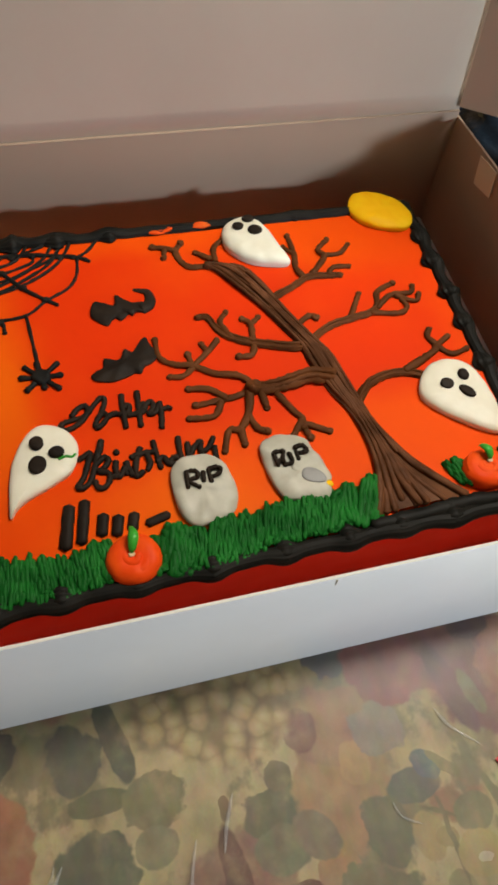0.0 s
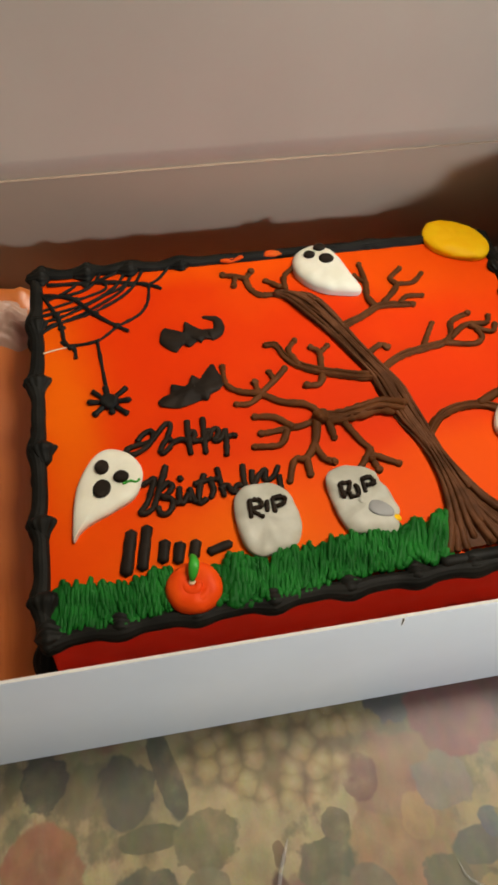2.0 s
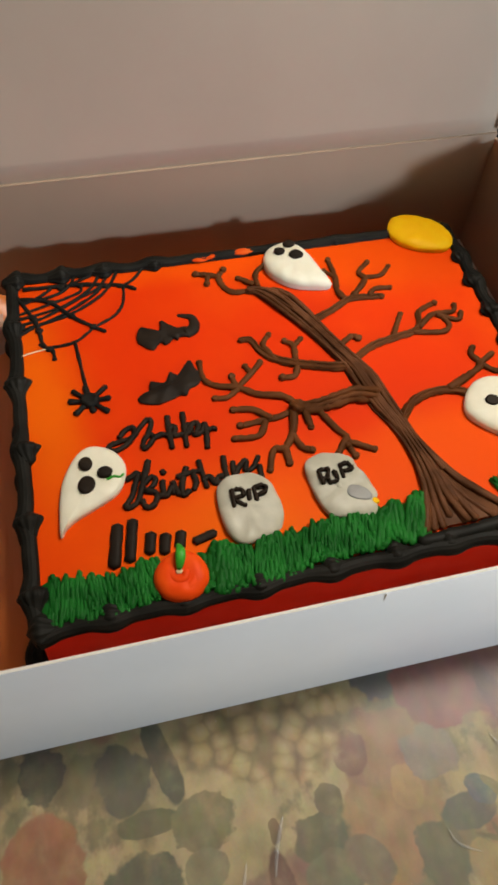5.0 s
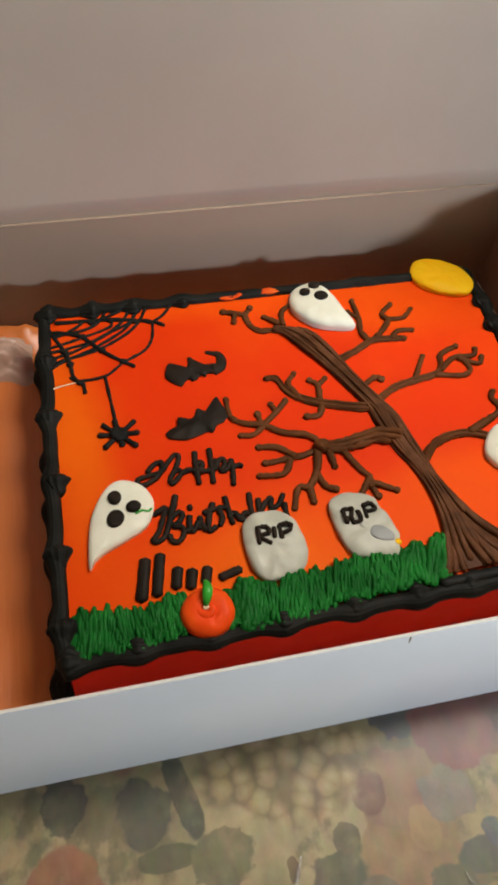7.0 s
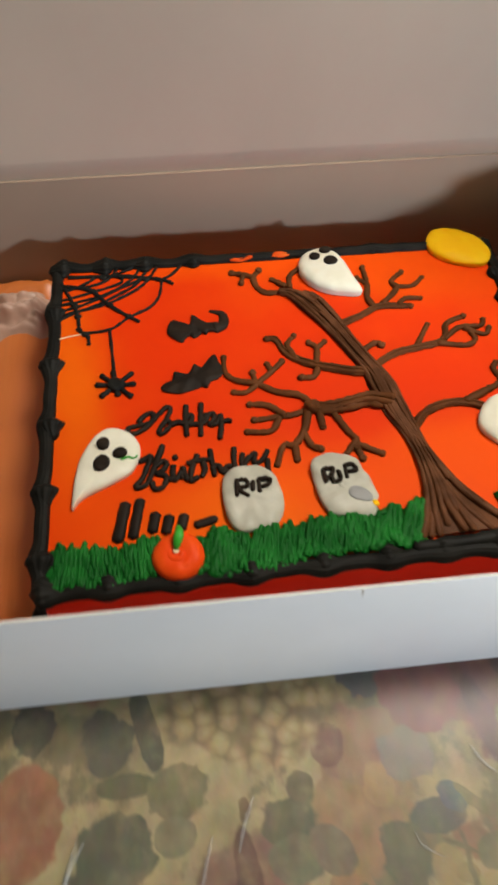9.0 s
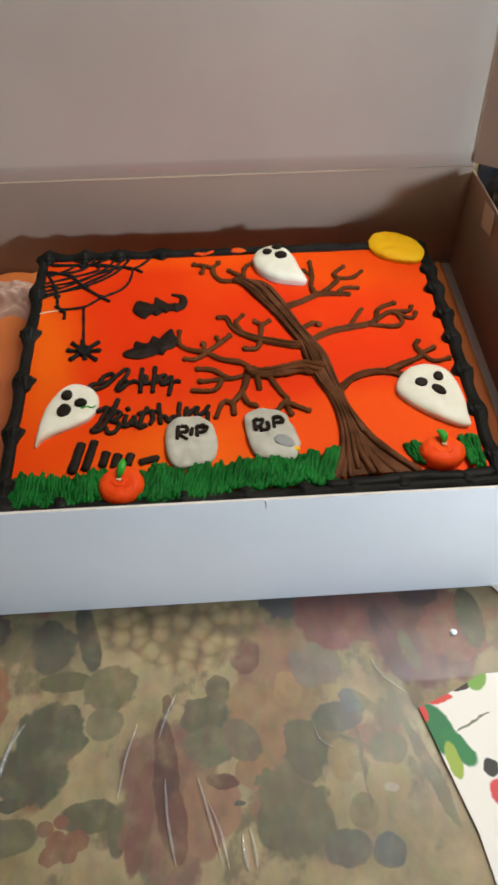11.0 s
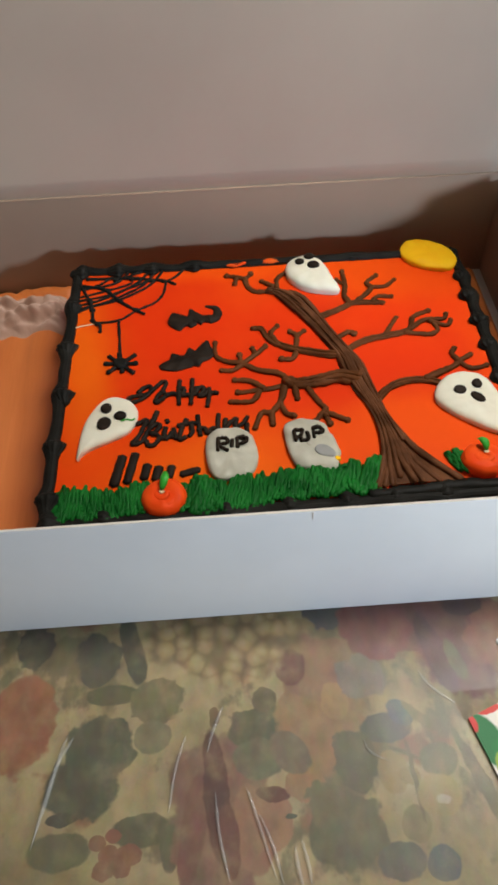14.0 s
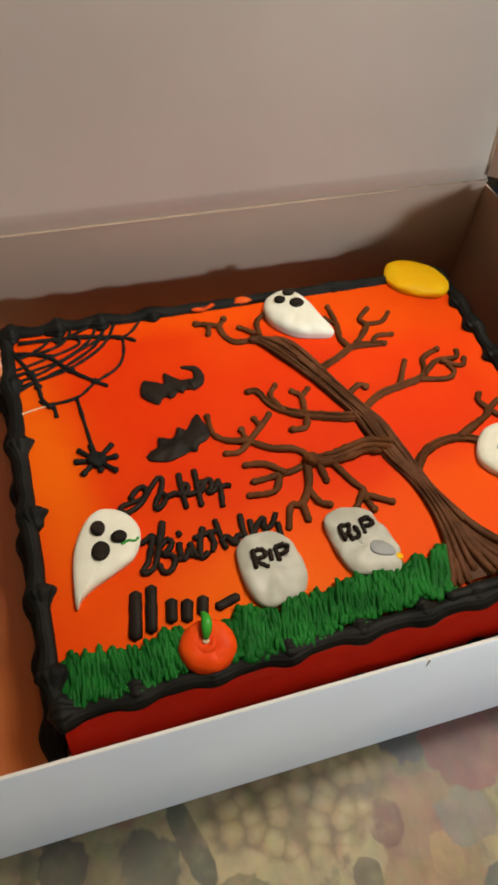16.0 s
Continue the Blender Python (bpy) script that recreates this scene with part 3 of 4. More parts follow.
# unseen fixture, added to carry the overhead lamp
lamp = empty("added_ceiling_light", (0.74, 0.38, Z1))
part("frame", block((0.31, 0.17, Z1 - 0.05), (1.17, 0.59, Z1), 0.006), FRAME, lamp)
part("diffuser", block((0.33, 0.19, Z1 - 0.056), (1.15, 0.57, Z1 - 0.0505), 0.002), DIFFUSER, lamp, "glowing white diffuser of the added light")
tagged(lamp, "added ceiling light, unseen, that brightens the table from above", "ceiling light")

# ---- table, cloth, vinyl cover ----
table = empty("dining_table", (0.1, 0.1, Z0))
part("tabletop", block((-0.75, -0.42, DECK - 0.042), (0.95, 0.72, DECK - 0.0018), 0.005), WOOD, table)
for lx, ly in ((-0.68, -0.35), (0.88, -0.35), (-0.68, 0.65), (0.88, 0.65)):
    part("leg", block((lx - 0.03, ly - 0.03, Z0), (lx + 0.03, ly + 0.03, DECK - 0.042), 0.006), WOOD, table)
tagged(table, "dark wooden dining table under a printed cloth", "table")


def draped(x0, x1, y0, y1, z, drop, thick, nx=70, ny=50, ripple=0.0):
    """A cloth lying on the tabletop with its rim hanging down."""
    bm = bmesh.new()
    layers = []
    for depth in (0.0, thick):
        grid = []
        for j in range(ny + 1):
            row = []
            for i in range(nx + 1):
                x, y = x0 + (x1 - x0) * i / nx, y0 + (y1 - y0) * j / ny
                ex = max(-0.757 - x, x - 0.957, -0.427 - y, y - 0.727, 0.0)
                cx, cy = min(max(x, -0.760 + depth), 0.960 - depth), min(max(y, -0.430 + depth), 0.730 - depth)
                row.append(bm.verts.new((cx + 0.02 * ex * math.sin(y * 25), cy + 0.02 * ex * math.sin(x * 25), z - ex - (depth if ex == 0 else 0))))
            grid.append(row)
        for j in range(ny):
            for i in range(nx):
                bm.faces.new((grid[j][i], grid[j][i + 1], grid[j + 1][i + 1], grid[j + 1][i]))
        layers.append(grid)
    p, q = layers
    for a in range(ny):
        for i in (0, nx):
            bm.faces.new((p[a][i], p[a + 1][i], q[a + 1][i], q[a][i]))
    for a in range(nx):
        for j in (0, ny):
            bm.faces.new((p[j][a], p[j][a + 1], q[j][a + 1], q[j][a]))
    return bm


tagged(part("tablecloth", draped(-0.95, 1.15, -0.62, 0.92, DECK, 0.2, 0.0015), CLOTH), "faded fruit print tablecloth in tan, green, rose and plum", "tablecloth")
tagged(part("holly_linen", sheet([(0.1165, -0.119, DECK + 0.0022), (0.140, -0.206, DECK + 0.0022), (0.152, -0.30, DECK + 0.0022), (0.34, -0.30, DECK + 0.0022), (0.36, -0.09, DECK + 0.0022), (0.170, -0.096, DECK + 0.0022), (0.148, -0.107, DECK + 0.0022)], 0.0012), LINEN, smooth=False),
       "white cloth napkin printed with holly leaves and berries", "napkin")


def vinyl_cover():
    """The clear cover on the cloth: nearly flat, gently rumpled."""
    bm = bmesh.new()
    nx, ny, x0, y0, w, d = 224, 120, -0.34, -0.30, 0.56, 0.30
    grid = []
    for j in range(ny + 1):
        row = []
        for i in range(nx + 1):
            x, y = x0 + w * i / nx, y0 + d * j / ny
            z = DECK + 0.0008 + 0.0004 * noise.noise(Vector((x * 20, y * 9, 0)))
            row.append(bm.verts.new((x, y, z)))
        grid.append(row)
    for j in range(ny):
        for i in range(nx):
            c = grid[j][i].co
            if c.x > 0.112 - (c.y + 0.12) * 0.27 and c.y < -0.10:
                continue
            bm.faces.new((grid[j][i], grid[j][i + 1], grid[j + 1][i + 1], grid[j + 1][i]))
    return bm


cover = tagged(part("vinyl_cover", vinyl_cover(), VINYL), "clear creased vinyl cover lying on the tablecloth", "table cover")

# sharp folds of the cover, by three points each in millimetres
FOLDS = (
    ((-189, -110), (-199, -144), (-207, -181)),
    ((-192, -115), (-201, -154), (-208, -186)),
    ((-184, -111), (-195, -131), (-202, -165)),
    ((-55, -156), (-50, -173), (-38, -216)),
    ((-47, -174), (-39, -195), (-34, -218)),
    ((-19, -192), (-16, -207), (-15, -219)),
    ((-24, -196), (-23, -210), (-21, -219)),
    ((85, -75), (93, -91), (110, -107)),
    ((35, -127), (38, -137), (51, -145)),
    ((-99, -116), (-107, -140), (-112, -170)),
    ((-70, -96), (-78, -113), (-83, -129)),
    ((-78, -157), (-76, -186), (-70, -214)),
)


def fold_mesh(pts, seed):
    """A raised fold: a tent of film that tapers out at both ends and wavers along its length."""
    rnd = random.Random(seed)
    bm = bmesh.new()
    n = 26
    path = [Vector((p[0] / 1000, p[1] / 1000, 0)) for p in spline(pts, n)]
    wide, high, rows = rnd.uniform(0.0010, 0.0019), rnd.uniform(0.0006, 0.0014), []
    for i, p in enumerate(path):
        d = (path[min(i + 1, n - 1)] - path[max(i - 1, 0)]).normalized()
        side, taper = Vector((-d.y, d.x, 0)), math.sin(math.pi * (i + 0.4) / n) ** 0.7
        w, h = wide * taper * rnd.uniform(0.7, 1.25), high * taper * rnd.uniform(0.6, 1.2)
        rows.append([bm.verts.new(p + side * w * q + Vector((0, 0, DECK + 0.0010 + h * z))) for q, z in ((-1, 0), (-0.45, 0.55), (0.1, 1), (0.4, 0.6), (1, 0))])
    for a, b in zip(rows, rows[1:]):
        for q in range(4):
            bm.faces.new((a[q], a[q + 1], b[q + 1], b[q]))
    return bm


for k, pts in enumerate(FOLDS):
    part("fold", fold_mesh(pts, k), FOLDED_VINYL, cover, "sharp whitish fold in the film, with its glint painted in")

# ---- cake box ----
BX, BL, BY1, BH, BT = 0.266, -0.334, 0.4145, 0.150, 0.0022
FRONT_H, FRONT_Y, FOOT_Y = 0.152, -0.0087, -0.0208
box = empty("cake_box", (0, 0.2, DECK))
part("bottom", block((BL, FOOT_Y + 0.003, DECK + 0.0005), (BX, BY1, DECK + 0.003)), CARTON, box, smooth=False)


def front_panel():
    """Doubled carton, leaning back from its foot to its folded top."""
    bm = block((BL, FRONT_Y, DECK + 0.0012), (BX, FRONT_Y + 0.0024, FRONT_H), 0.0007)
    for v in bm.verts:
        v.co.y += (FOOT_Y - FRONT_Y) * (FRONT_H - v.co.z) / (FRONT_H - DECK)
    return bm


front = part("front_wall", front_panel(), CARTON, box, "white coated front wall, folded double")
part("fold_edge", block((BL, FRONT_Y + 0.0003, FRONT_H - 0.0002), (BX, FRONT_Y + 0.0021, FRONT_H + 0.0003)), CARTON_EDGE, front, "raw carton fold edge", smooth=False)
part("slit", block((0.0050, FRONT_Y - 0.0012, FRONT_H - 0.009), (0.0054, FRONT_Y + 0.0006, FRONT_H - 0.0005)), CARTON_EDGE, front, "short cut in the carton", smooth=False)
part("back_wall", block((BL, BY1 - BT, DECK + 0.003), (BX, BY1, BH), 0.0006), CARTON_IN_SHADED, box)
left = part("left_wall", sheet([(BL, FOOT_Y + 0.003, DECK + 0.003), (BL, BY1, DECK + 0.003), (BL, BY1, BH), (BL, FRONT_Y + 0.0026, FRONT_H)], -BT), CARTON_IN_SHADED, box, smooth=False)
right = part("right_wall", sheet([(BX, FOOT_Y + 0.003, DECK + 0.003), (BX, BY1, DECK + 0.003), (BX, BY1, BH - 0.006), (BX, 0.30, BH + 0.003), (BX, FRONT_Y + 0.0026, FRONT_H)], BT), CARTON_IN_SHADED, box, smooth=False)
LEAN_BACK, LID = radians(8.0), 0.425


def on_lid(x, up, out=0.0):
    """A place on the open lid: up along it from the hinge, out towards the front."""
    return (x, BY1 + up * math.sin(LEAN_BACK) - out * math.cos(LEAN_BACK), BH + up * math.cos(LEAN_BACK) + out * math.sin(LEAN_BACK))


def lid_panel():
    """The lid's board, bowed a little."""
    bm = bmesh.new()
    nx, ny = 24, 24
    faces = {}
    for side in (0, 1):
        for j in range(ny + 1):
            for i in range(nx + 1):
                x, up = BL + (BX - BL) * i / nx, LID * j / ny
                bow = 0.005 * math.sin(math.pi * i / nx) * math.sin(math.pi * min(1, up / LID)) - side * BT
                faces[side, i, j] = bm.verts.new(on_lid(x, up, bow))
    for side in (0, 1):
        for j in range(ny):
            for i in range(nx):
                bm.faces.new([faces[side, a, b] for a, b in ((i, j), (i + 1, j), (i + 1, j + 1), (i, j + 1))])
    for j in range(ny):
        for i in (0, nx):
            bm.faces.new([faces[0, i, j], faces[0, i, j + 1], faces[1, i, j + 1], faces[1, i, j]])
    for i in range(nx):
        for j in (0, ny):
            bm.faces.new([faces[0, i, j], faces[0, i + 1, j], faces[1, i + 1, j], faces[1, i, j]])
    return bm


lid = part("lid", lid_panel(), CARTON_LID_LIT, box, "open white carton lid, standing upright")
part("hinge_fold", block((BL, BY1 - 0.0028, BH - 0.0003), (BX, BY1 + 0.001, BH + 0.0003), 0.0002), CARTON_IN_SHADED, lid)
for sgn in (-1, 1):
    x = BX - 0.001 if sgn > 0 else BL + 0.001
    part("side_flap", sheet([on_lid(x, 0.004, 0.003), on_lid(x + sgn * 0.045, 0.014, 0.070), on_lid(x + sgn * 0.080, 0.024, 0.12), on_lid(x + sgn * 0.080, LID - 0.03, 0.12), on_lid(x, LID, 0.003)], BT), CARTON_LID_LIT, lid, "carton side flap of the lid", smooth=False)
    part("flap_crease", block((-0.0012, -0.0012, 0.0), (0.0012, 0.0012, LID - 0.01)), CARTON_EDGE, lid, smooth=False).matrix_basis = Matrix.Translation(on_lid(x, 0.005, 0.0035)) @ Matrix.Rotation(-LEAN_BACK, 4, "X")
part("front_flap", sheet([on_lid(BL, LID, 0.0), on_lid(BX, LID, 0.0), on_lid(BX - 0.01, LID + 0.08, 0.012), on_lid(BL + 0.01, LID + 0.08, 0.012)], BT), CARTON_LID_LIT, lid, smooth=False)
tagged(box, "open white carton cake box with its lid up", "cake box")
tape = sheet([(BX - 0.003, 0.346, 0.121), (BX - 0.003, 0.317, 0.128), (BX - 0.0032, 0.322, 0.152), (BX - 0.0032, 0.352, 0.147)], 0.0004)
tagged(part("tape_strip", tape, TAPE, smooth=False), "strip of clear tape stuck inside the box wall", "tape")

# ---- wrapped cake board ----


def board_mesh():
    bm = bmesh.new()
    nx, ny = 90, 70
    x0, x1, y0, y1 = -0.326, 0.256, 0.000, 0.408
    grid = []
    for j in range(ny + 1):
        row = []
        for i in range(nx + 1):
            u, v = i / nx, j / ny
            x, y = x0 + (x1 - x0) * u, y0 + (y1 - y0) * v
            rim = min(x - x0, x1 - x, y - y0, y1 - y)
            z = DECK + 0.0058 + 0.0018 * noise.noise(Vector((x * 60, y * 9, 1.0))) * (1 if abs(x) > 0.21 else 0.0)
            if rim < 0.004:
                z = DECK + 0.0046
            corner = max(0.0, 1 - abs(y - 0.398) / 0.022) * min(1.0, max(0.0, (-0.205 - x) / 0.02))
            z += corner * (0.016 + 0.016 * noise.noise(Vector((x * 60, y * 110, 3.0))))
            z += 0.010 * max(0.0, noise.noise(Vector((x * 34, y * 5, 7.0)))) * min(1.0, max(0.0, (-0.226 - x) / 0.02))
            edge = max(0.0, 1 - abs(x - 0.250) / 0.007)
            z += edge * (0.005 + 0.003 * noise.noise(Vector((1.0, y * 40, 5.0))))
            row.append(bm.verts.new((x, y, z)))
        grid.append(row)
    for j in range(ny):
        for i in range(nx):
            bm.faces.new((grid[j][i], grid[j][i + 1], grid[j + 1][i + 1], grid[j + 1][i]))
    ring = [grid[0][i] for i in range(nx + 1)] + [grid[j][nx] for j in range(1, ny + 1)] + [grid[ny][i] for i in range(nx - 1, -1, -1)] + [grid[j][0] for j in range(ny - 1, 0, -1)]
    low = [bm.verts.new((v.co.x, v.co.y, DECK + 0.0032)) for v in ring]
    for k in range(len(ring)):
        q = (k + 1) % len(ring)
        bm.faces.new((ring[k], ring[q], low[q], low[k]))
    bm.faces.new(low)
    return bm


def wrap_fold():
    """Where the wrap is gathered at the back corner: a pale crumpled ridge."""
    bm = bmesh.new()
    nx, ny = 60, 44
    grid = []
    for j in range(ny + 1):
        row = []
        for i in range(nx + 1):
            x, y = -0.325 + 0.100 * i / nx, 0.335 + 0.070 * j / ny
            ridge = math.sin(math.pi * min(1, max(0, (y - 0.335) / 0.070))) ** 1.4 * min(1.0, (-0.222 - x) / 0.02 + 0.2)
            fold = abs(noise.noise(Vector((x * 26, y * 60, 2.0)))) + 0.5 * abs(noise.noise(Vector((x * 70, y * 120, 4.0))))
            row.append(bm.verts.new((x, y + 0.004 * noise.noise(Vector((x * 50, y * 30, 8.0))), DECK + 0.0056 + ridge * (0.016 + 0.022 * fold))))
        grid.append(row)
    for j in range(ny):
        for i in range(nx):
            bm.faces.new((grid[j][i], grid[j][i + 1], grid[j + 1][i + 1], grid[j + 1][i]))
    return bm


cake_board = part("cake_board", board_mesh(), WRAP)
part("wrap_fold", wrap_fold(), PALE_WRAP, cake_board, "pale crumpled gather of the wrap")
tagged(cake_board, "cake board in shiny orange-tan crumpled wrap under the cake", "cake board")

# ---- the cake ----
cake = empty("sheet_cake", (0, MID, DECK + 0.0058))
CX, CF0, CF1, CB = 0.2055, -0.1565, -0.1500, 0.1685  # half width; front edge at both ends; back edge


def cake_outline(grow=0.0):
    """The four edges of the top, as corners in metres."""
    return [(-CX - grow, MID + CF0 - grow), (CX + grow, MID + CF1 - grow), (CX + grow, MID + CB + grow), (-CX - grow, MID + CB + grow)]


def cake_body():
    bm = bmesh.new()
    low = [bm.verts.new((x, y - (0.013 if y < MID else 0.0), DECK + 0.0058)) for x, y in cake_outline(0.001)]
    high = [bm.verts.new((x, y, TOP)) for x, y in cake_outline()]
    bm.faces.new(low), bm.faces.new(high)
    for k in range(4):
        bm.faces.new((low[k], low[(k + 1) % 4], high[(k + 1) % 4], high[k]))
    bmesh.ops.bevel(bm, geom=[e for e in bm.edges if not (e.verts[0].co.z < 0.04 and e.verts[1].co.z < 0.04)], offset=0.006, segments=4, affect="EDGES", profile=0.5)
    return bm


part("frosted_body", cake_body(), FROSTING, cake, "orange airbrushed buttercream with red sides")


def rope_border(name, corners, r, z, swells, label, drop=0.0, seed=1):
    """Star-tip rope piped along four edges, with a swirl at each swell (edge, share of the edge, size)."""
    rnd = random.Random(seed)
    for k in range(4):
        a, b = Vector((*corners[k], z)), Vector((*corners[(k + 1) % 4], z))
        n = int((b - a).length / 0.0035)
        bm = bmesh.new()
        pts, rad = [], []
        own = [s for s in swells if s[0] == k]
        for i in range(n + 1):
            u = i / n
            p = a.lerp(b, u)
            sag = sum(math.exp(-(((u - s[1]) * (b - a).length) / 0.010) ** 2) * s[2] for s in own)
            wave = 0.5 + 0.5 * math.cos(i * 0.9 + rnd.uniform(-0.3, 0.3))
            out = Vector((b.y - a.y, a.x - b.x, 0)).normalized()
            pts.append(p + out * (0.0012 * noise.noise(p * 40) + drop * sag) + Vector((0, 0, 0.001 * noise.noise(p * 55))))
            rad.append(r * (0.90 + 0.05 * wave + 0.25 * sag))
        tube(bm, pts, rad, 36, 0.85, 12, 0.07, 0.03)
        border = part(name, bm, BLACK, cake, label)
        along = (b - a).normalized()
        for s in own:
            # a shell where the tip was pressed down: a fan of ridges that runs out along the edge
            bm = bmesh.new()
            inward = Vector((a.y - b.y, b.x - a.x, 0)).normalized()
            c = a.lerp(b, s[1]) + inward * r * rnd.uniform(-0.05, 0.40)
            size, bend = s[2] * rnd.uniform(1.0, 1.2), rnd.uniform(-0.5, 0.5)
            shape = (0.60, 1.15, 1.52, 1.70, 1.72, 1.58, 1.36, 1.16, 1.0, 0.88, 0.78)
            turn = [c + along * (q - 3.5) * r * 0.32 + inward * bend * r * 0.02 * (q - 4) ** 2 + Vector((0, 0, r * 0.10)) for q in range(11)]
            tube(bm, turn, [r * size * w for w in shape], 44, 0.72, 11, 0.10, 0.06)
            part("shell", bm, BLACK, border)


SWELLS = [(0, 0.005, 1.0), (0, 0.115, 0.8), (0, 0.235, 0.8), (0, 0.36, 0.9), (0, 0.485, 0.9), (0, 0.60, 0.9), (0, 0.70, 0.8), (0, 0.80, 0.9), (0, 0.93, 0.9),
          (1, 0.08, 0.8), (1, 0.24, 0.8), (1, 0.39, 0.9), (1, 0.53, 0.9), (1, 0.64, 0.9), (1, 0.76, 0.9), (1, 0.86, 0.7),
          (2, 0.10, 0.7), (2, 0.27, 0.6), (2, 0.69, 0.7), (2, 0.80, 0.9), (2, 0.89, 1.0), (2, 0.985, 1.0),
          (3, 0.17, 0.9), (3, 0.36, 0.95), (3, 0.555, 0.95), (3, 0.745, 0.95), (3, 0.92, 1.0)]
rope_border("top_border", cake_outline(0.0), 0.0058, TOP - 0.0004, SWELLS, "black piped rope border", 0.003)
BASE_SWELLS = [(k, (i + 0.5) / n, 0.8) for k, n in ((0, 9), (1, 7), (2, 9), (3, 7)) for i in range(n)]
rope_border("base_border", [(-CX - 0.0085, MID + CF0 - 0.0175), (CX + 0.009, MID + CF1 - 0.0175), (CX + 0.009, MID + CB + 0.006), (-CX - 0.0085, MID + CB + 0.006)], 0.0068, DECK + 0.0105, BASE_SWELLS, "thick black piped border round the foot", 0.004, 2)

patch = bmesh.new()
piped(patch, [(62, -147), (100, -146), (140, -143), (170, -145), (200, -143)], 5.2, 5.6, 0.35, 10, 0.7, 0.14)
part("border_patch", patch, BLACK, cake, "second black rope by the roots")

# the piped tree

TRUNK_L = [(-4, 117), (5, 112), (17, 93), (33, 68), (45, 43), (56, 19), (59, 0), (67, -29), (75, -47), (80, -71), (80, -95), (75, -121), (68, -140)]
TRUNK_R = [(-1, 121), (15, 121), (31, 112), (44, 87), (55, 57), (67, 30), (78, 8), (82, -10), (87, -39), (91, -60), (97, -77), (107, -99), (121, -117), (141, -138)]


def trunk_mesh():
    """Overlapping strings of icing between the two sides of the trunk, spreading into roots."""
    bm = bmesh.new()
    n = 30
    a, b = spline(TRUNK_L, n), spline(TRUNK_R, n)
    rows = [[bm.verts.new(on_cake(a[i] + (b[i] - a[i]) * s, 0.0034 * math.sin(math.pi * s) ** 0.5)) for s in (0, 0.1, 0.3, 0.5, 0.7, 0.9, 1)] for i in range(n)]
    for p, q in zip(rows, rows[1:]):
        for k in range(6):
            bm.faces.new((p[k], p[k + 1], q[k + 1], q[k]))
    rnd = random.Random(8)
    strings = []
    for k in range(26):
        s0, s1 = (k + 0.5) / 26 if k < 15 else rnd.random(), 0
        s0 = k / 14 if k < 15 else rnd.uniform(0.1, 0.9)
        s1 = min(1, max(0, s0 + rnd.uniform(-0.16, 0.16)))
        first = 0 if k < 8 else rnd.randint(2, 15)
        last = n if k < 15 else rnd.randint(max(first + 6, 20), n)
        path, rad = [], []
        for i in range(first, last):
            t = i / (n - 1)
            s = s0 + (s1 - s0) * t + 0.05 * math.sin(t * 9 + k)
            s = min(1, max(0, s))
            wide = float(np.linalg.norm(b[i] - a[i]))
            r = min(2.7, max(1.1, wide * 0.085)) / 1000
            path.append(on_cake(a[i] + (b[i] - a[i]) * s, 0.0026 * math.sin(math.pi * s) ** 0.6 + 0.0014 * math.sin(k * 2.1 + i * 0.35) + 0.0012))
            rad.append(r * rnd.uniform(0.92, 1.08))
        strings.append((path, rad))
    return bm, strings


trunk_bm, trunk_strings = trunk_mesh()
trunk = part("trunk", trunk_bm, BARK, cake, "brown chocolate icing trunk in piped strings")
for path, rad in trunk_strings:
    string_bm = bmesh.new()
    tube(string_bm, path, rad, 7, 0.85)
    part("piped_string", string_bm, BARK, trunk)


def limb(pts, r0, r1):
    bm = bmesh.new()
    piped(bm, pts, r0 * (0.82 if r0 < 5 else 0.70), r1 * 0.82, 0.5 if r0 < 5 else 0.25, 10, 0.72 if r0 < 5 else 0.48, 0.15)
    # the blob where the tip was lifted off
    x, y = pts[-1]
    dome(bm, [(x + r1 * 0.98 * math.cos(q), y + r1 * 0.90 * math.sin(q)) for q in range(6)], r1 * 1.05 / 1000, 0.0, 14, 0.3, 0.5, x)
    if r0 > 5:
        piped(bm, [(x + 1.2, y + 1.6 + r0 * 0.12) for x, y in pts], r0 * 0.28, r1 * 0.25, 1.9, 6, 0.9, 0.1)
        piped(bm, [(x - 1.0, y - 1.4) for x, y in pts], r0 * 0.26, r1 * 0.25, 1.7, 6, 0.9, 0.1, 3)
    return part("branch", bm, BROWN, cake)



# top left limb
limb([(12, 115), (-3, 119), (-15, 120), (-22, 128), (-24, 141), (-18, 149)], 5, 3.2)
limb([(-24, 141), (-33, 145), (-44, 148)], 3.2, 3)
limb([(-33, 145), (-36, 134)], 3, 3)
limb([(4, 126), (-7, 136)], 3.5, 3)
limb([(8, 123), (10, 139), (21, 149)], 3.5, 3)
# upper right limb
limb([(45, 73), (65, 82), (84, 92), (103, 91), (114, 90)], 5.5, 3.2)
limb([(81, 92), (77, 104), (80, 121), (80, 144)], 3.6, 2.8)
limb([(80, 121), (72, 131)], 3, 2.6)
limb([(89, 95), (106, 113), (103, 123), (115, 134)], 3.6, 2.8)
limb([(107, 116), (122, 116), (133, 126)], 3.2, 2.6)
limb([(104, 93), (111, 100), (125, 99)], 3.2, 2.6)
# left limb
limb([(64, 17), (45, 20), (29, 25), (15, 30), (1, 38), (-8, 48), (-13, 61), (-21, 63)], 6.5, 3)
limb([(2, 37), (-4, 54), (3, 64)], 3.6, 2.8)
limb([(18, 30), (21, 48), (15, 55)], 3.4, 2.8)
limb([(21, 48), (29, 55)], 3, 2.8)
